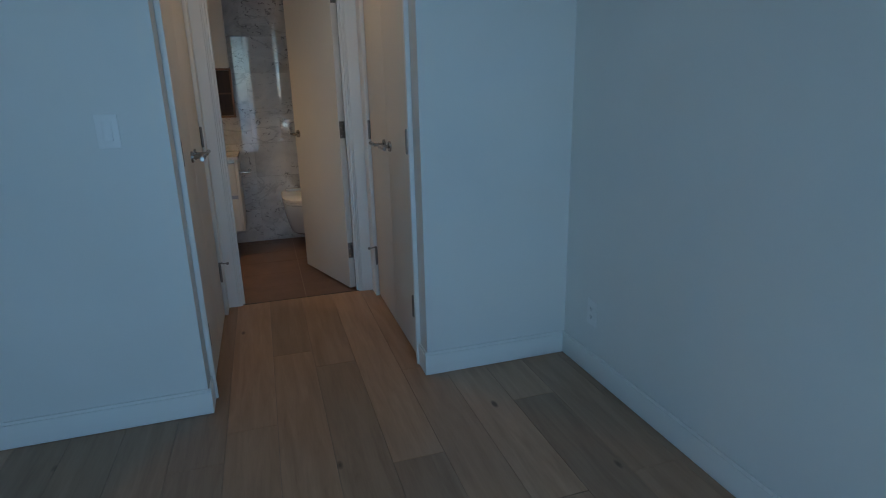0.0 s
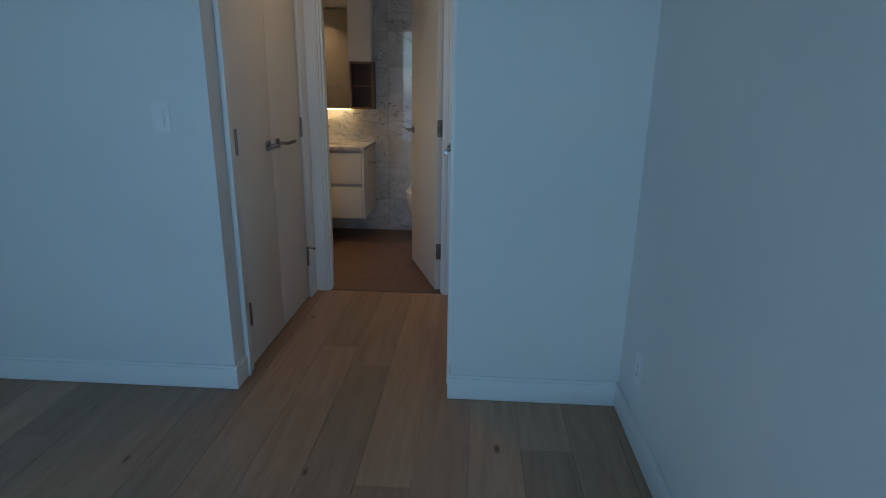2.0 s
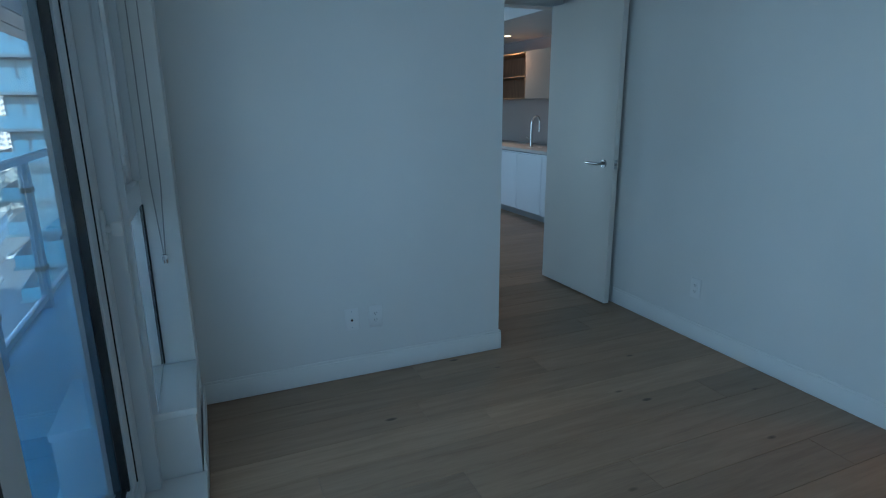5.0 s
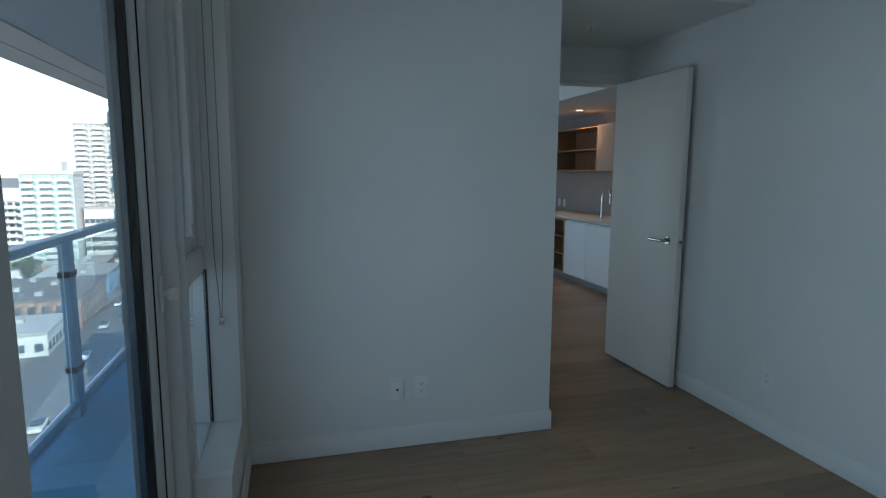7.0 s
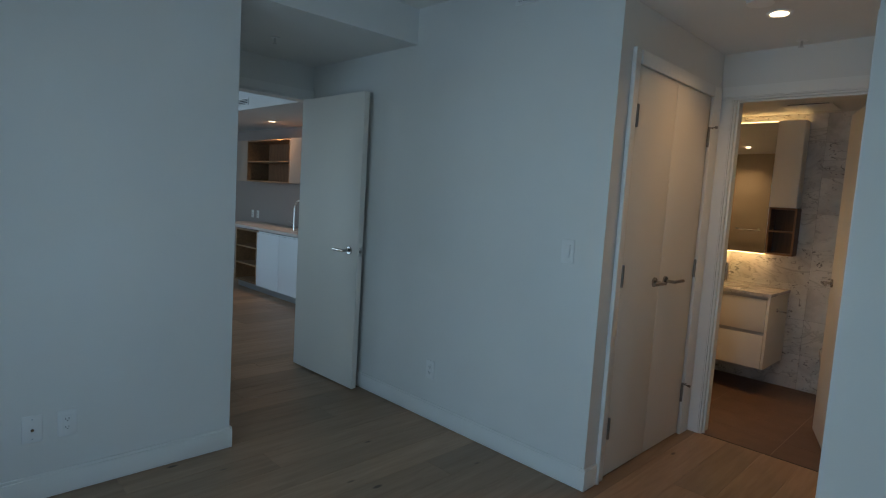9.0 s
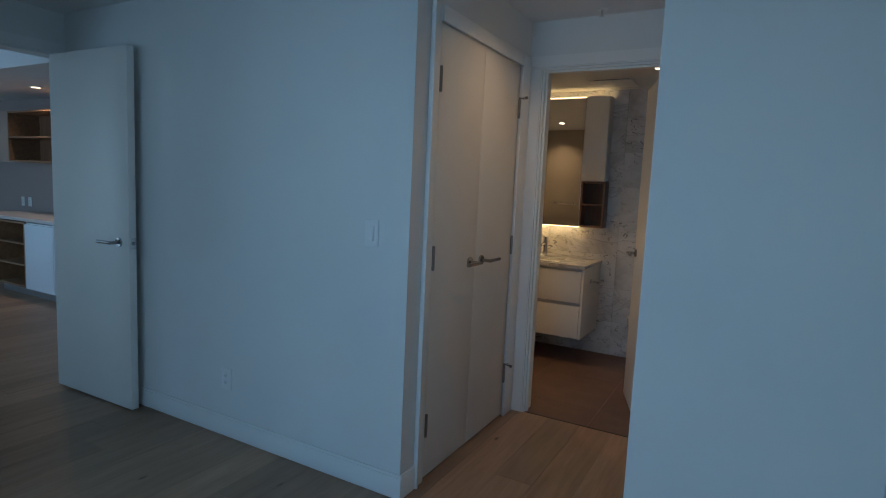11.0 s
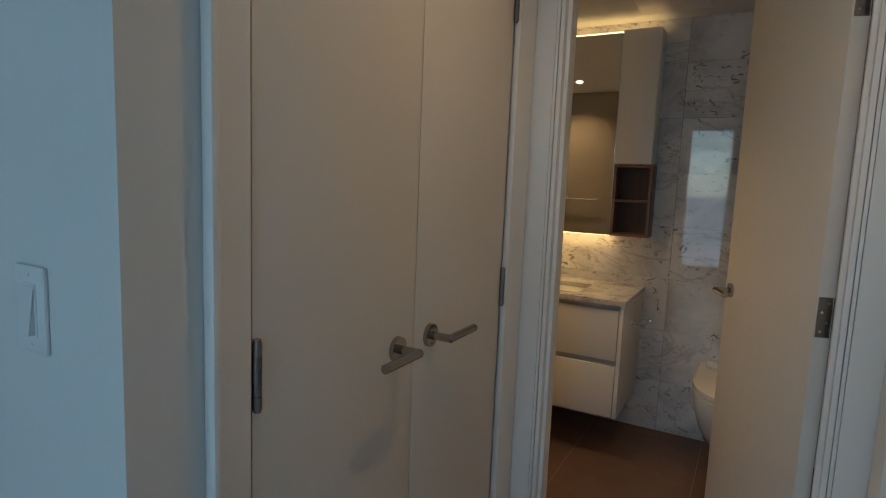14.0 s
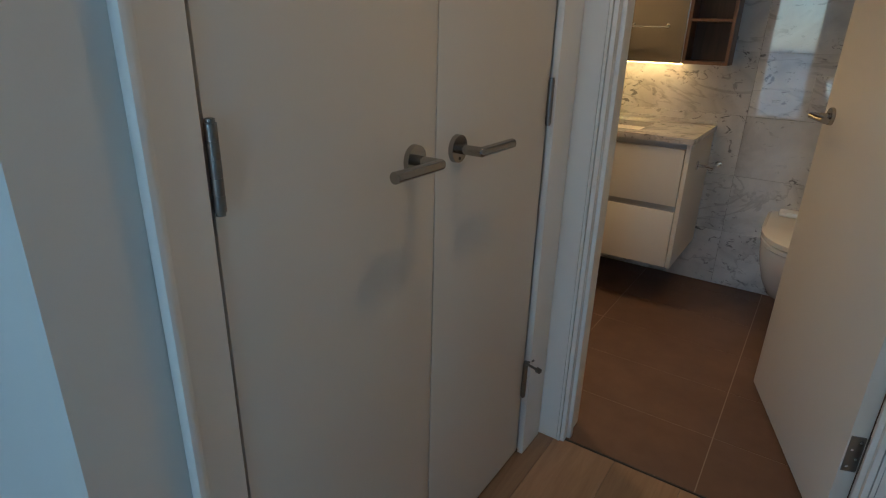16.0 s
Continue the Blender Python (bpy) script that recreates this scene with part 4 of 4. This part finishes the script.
def glass_tower(x, y, size, floors, rise, label, rz):
    """A glazed tower with a thin projecting slab and a rail at each storey."""
    t = thing("apartment_building", label, "building", (x, y, GZ), rz)
    a = size / 2
    # walls, panes and slabs carry the tower's shade in their dark blues
    part("wall", boxes((-a, a, -a, a, 0, floors * rise)), SHADEBLUE, t)
    part("roof", boxes((-a - 0.4, a + 0.4, -a - 0.4, a + 0.4, floors * rise, floors * rise + 0.5)), SHADEBLUE, t)
    pane_x = mesh_of("window", boxes((0, 0.08, -0.52, 0.52, 0.35, rise - 0.35)), BLUEPANE, 0)
    pane_y = mesh_of("window", boxes((-0.52, 0.52, -0.08, 0, 0.35, rise - 0.35)), BLUEPANE, 0)
    slab = mesh_of("balcony", boxes((-a - 0.3, a + 1.1, -a - 1.5, a + 0.3, -0.14, 0.14)), DIMGREY, 0)
    rail_mesh = mesh_of("balcony", boxes((a + 0.95, a + 1.0, -a - 1.3, a, 0.14, 1.2), (-a, a + 1.0, -a - 1.3, -a - 1.25, 0.14, 1.2)), BLUEPANE, 0)
    n = int(size / 1.2)
    for f in range(floors):
        for k in range(n):
            u = -a + (k + 0.5) * size / n
            for mesh, place in ((pane_x, (a, u, f * rise)), (pane_y, (u, -a, f * rise))):
                o = new("window", mesh)
                o.parent, o.location = t, place
        for mesh in (slab, rail_mesh):
            o = new("balcony", mesh)
            o.parent, o.location = t, (0, 0, f * rise)
    return t


glass_tower(-63, -12.2, 6.5, 17, 3.05, "blue glass tower with thin balcony slabs, darkened as in shade", 4)


def low_block(x, y, w, d, h, wall, roof, label, rz=0, n=6):
    t = thing("low_building", label, "building", (x, y, GZ), rz)
    part("wall", boxes((-w / 2, w / 2, -d / 2, d / 2, 0, h)), wall, t)
    part("roof", boxes((-w / 2 - 0.2, w / 2 + 0.2, -d / 2 - 0.2, d / 2 + 0.2, h, h + 0.5)), roof, t)
    for i in range(4):
        rx, ry = -w * 0.35 + i * w * 0.22, d * (0.1 if i % 2 else -0.15)
        part("rooftop_unit", boxes((rx, rx + 1.6, ry, ry + 1.3, h + 0.5, h + 1.4)), PALEROOF, t)
    for f in range(max(1, int(h // 3.2))):
        for i in range(n):
            yy = -d / 2 + (i + 0.5) * d / n
            part("window", boxes((w / 2, w / 2 + 0.1, yy - 0.7, yy + 0.7, 1 + f * 3.2, 2.5 + f * 3.2)), PANE, t)
            xx = -w / 2 + (i + 0.5) * w / n
            part("window", boxes((xx - 0.7, xx + 0.7, d / 2, d / 2 + 0.1, 1 + f * 3.2, 2.5 + f * 3.2)), PANE, t)
    return t


low_block(-152, -60, 30, 24, 6.8, BRICK, ROOF, "brick low-rise with dark flat roof", 6.5, 9)
low_block(-126, -56, 16, 18, 4.2, TOWERWHITE, PALEROOF, "pale flat-roofed shop building", 7)
low_block(-187, -62, 22, 18, 5.5, BLUEWALL, PALEROOF, "blue low shop with pale roof", 7)
low_block(-212, -70, 16, 18, 5, BRICK, PALEROOF, "brick shop building with pale flat roof", 7)
low_block(-205, -88, 18, 16, 5, TOWERWHITE, ROOF, "pale low building with dark roof", 7)
low_block(-226, -66, 10, 10, 22, TOWERWHITE, PALEROOF, "plain white warehouse block", 7)
road = solid("road", boxes((-420, 60, -6.0, 6.0, 0.02, 0.08)), ASPHALT, "grey asphalt street between the buildings", "road", "structure")
road.matrix_basis = pose(0, -19, GZ, 0, 0, 7.7)
for i in range(30):
    m = new("lane_mark", mesh_of("lane_mark", boxes((-1.5, 1.5, -0.1, 0.1, 0.084, 0.1)), LINE, 0))
    m.parent, m.location = road, (-70 - i * 9, 0, 0)


def car(x, y, rz, mat):
    c = thing("parked_car", "small car parked on the street", "car", (x, y, GZ + 0.08), rz)
    part("body", boxes((-2.1, 2.1, -0.85, 0.85, 0.35, 0.9), bevel=0.15), mat, c)
    part("cabin", boxes((-1.1, 1.0, -0.75, 0.75, 0.9, 1.45), bevel=0.2), PANE, c)
    for dx in (-1.3, 1.3):
        for dy in (-0.86, 0.86):
            part("wheel", rods(((dx, dy - 0.1, 0.32), (dx, dy + 0.1, 0.32), 0.32), segs=12), RUBBER, c)
    return c


for i in range(12):
    s = 85 + i * 13 + (i % 3) * 3
    dy = 4.2 if i % 2 else -4.2
    a = radians(7.7)
    car(-s * math.cos(a) - dy * math.sin(a), -19 - s * math.sin(a) + dy * math.cos(a), 7.7, CARPAINT[i % 4])


def tree(x, y, h, seed):
    rng = random.Random(seed)
    t = thing("street_tree", "leafy green street tree", "tree", (x, y, GZ))
    bm = rods(((0, 0, 0), (0, 0, h * 0.5), 0.25, 0.15), segs=8)
    for i in range(5):
        a = rng.uniform(0, 6.3)
        rod(bm, (0, 0, h * 0.4), (math.cos(a) * h * 0.22, math.sin(a) * h * 0.22, h * 0.75), 0.1, 0.04, segs=6)
    part("trunk", bm, BARK, t)
    bm = bmesh.new()
    for i in range(220):
        a, r, z = rng.uniform(0, 6.3), h * 0.33 * rng.random() ** 0.5, h * rng.uniform(0.42, 1.0)
        r *= 1 - abs(z / h - 0.68) * 1.6
        bmesh.ops.create_icosphere(bm, subdivisions=1, radius=rng.uniform(0.25, 0.6), matrix=pose(r * math.cos(a), r * math.sin(a), z, rng.uniform(0, 90), rng.uniform(0, 90), 0) @ Matrix.Diagonal((1, 0.7, 0.4, 1)))
    part("crown", bm, LEAF, t)
    return t


for i, (x, y) in enumerate(((-232, -74), (-236, -71), (-234, -77), (-196, -79), (-199, -82), (-240, -70), (-208, -84))):
    tree(x, y, 8 + i % 3, i)

# ---- floors, piece by piece ----
rng = random.Random(7)
floor = solid("floor", boxes((WX - 1.2, EX + 0.1, -0.62, 3.634, -0.06, -0.004)), DARKGROUT, "pale brown oak plank floor", "floor", "structure")
PW, GAP = 0.19, 0.0012
plank_mesh = {}


def plank(x, y0, y1, parent, width=PW):
    key = (round(width, 3), round(y1 - y0, 2))
    if key not in plank_mesh:
        w, ln = width - GAP, y1 - y0 - GAP
        plank_mesh[key] = mesh_of("plank", boxes((0, w, 0, ln, -0.012, 0), bevel=0.0014), OAK, 0)
    o = new("plank", plank_mesh[key])
    o.parent = parent
    o.location = (x, y0, 0)


ENDS = {2: 2.643, 3: 1.817, 6: 2.051, 7: 1.502, -1: 2.017, -7: 1.375, -5: 0.889}   # where boards butt, by row
for k in range(-15, 9):
    x0, x1 = -0.04 + PW * k, -0.04 + PW * (k + 1)
    ya, yb = SY, NY
    if x1 < WX - 0.13:
        ya = HALLS + 0.002
    if x1 > CW and x0 < CE:
        yb = 3.631
    x0, x1 = max(x0, HALLW - 0.12), min(x1, EX - 0.002)
    cut = ENDS.get(k, ya + rng.uniform(0.25, 1.8))
    y = max(ya, cut - 1.9)
    if y - ya > 0.01:
        plank(x0, ya, y, floor, x1 - x0)
    while y < yb - 0.005:
        e = min(cut if cut > y else y + 1.9, yb)
        plank(x0, y, e, floor, x1 - x0)
        y = e
lf = solid("floor_living", boxes((LX, HALLW - 0.12, -0.6, KW, -0.06, -0.004)), DARKGROUT, "oak plank floor of the living room", "floor", "structure")
bm = bmesh.new()
for k in range(15, 50):
    x1, x0 = -0.04 - PW * (k - 1), -0.04 - PW * k
    x1 = min(x1, HALLW - 0.12)
    if x0 < LX:
        continue
    y = -0.6 - rng.uniform(0, 1.8)
    while y < KW:
        y0, y1 = max(y, -0.6), min(y + 1.9, KW)
        if y1 - y0 > 0.02 and x1 - x0 > 0.01:
            if x0 > -6.6 and y1 > 1.0:
                plank(x0, y0, y1, lf, x1 - x0)
            else:
                box(bm, x0, x1 - 0.0015, y0, y1 - 0.0015, -0.012, 0)
        y += 1.9
tagged(part("planks", bm, OAK, lf), kind="stuff")

# bathroom floor tiles and marble wall tiles
bf = solid("floor_bath", boxes((-0.915, 1.75, 3.635, BACK + 0.1, -0.06, -0.0012)), TILEGROUT, "brown porcelain tile bathroom floor", "floor", "structure")
XS, YS = (-0.915, -0.765, -0.195, 0.375, 0.945, 1.515), (3.640, 3.92, 4.22, 4.52, 4.82, 5.12, 5.24)
for a, b in zip(XS, XS[1:]):
    for c, d in zip(YS, YS[1:]):
        o = new("tile", mesh_of("tile", boxes((a + 0.0015, b - 0.0015, c + 0.0015, d - 0.0015, -0.01, 0.0), bevel=0.0008), TILE, 0))
        o.parent = bf
solid("threshold_strip", boxes((B0, B1, 3.6345, 3.6385, -0.01, 0.001)), DRAIN, "thin dark joint strip between floors", "trim", "structure")
TW, TH = 0.60, 0.2845
for nm, place, rz, cols, off in (("wall_bath_back", (-0.965, BACK, 0), 0, 5, 0.5), ("wall_bath_east", (1.66, BACK, 0), -90, 3, 0.0)):
    ln = 2.62 if rz == 0 else 1.62
    w = solid(nm, boxes((0, ln, -0.002 + 0.006, 0.12, 0, 2.4)), GROUT, "polished white marble tile bathroom wall", "wall", "structure")
    w.matrix_basis = pose(*place, 0, 0, rz)
    tm = mesh_of("tile", boxes((0.0008, TW - 0.0008, -0.006, 0.006, 0.0008, TH - 0.0008), bevel=0.0006), MARBLE, 0)
    for c in range(cols):
        for r in range(8):
            o = new("tile", tm)
            o.parent, o.location = w, (off + (c - 1) * TW if rz == 0 else c * TW - 0.2, 0.0, 0.003 + r * TH)
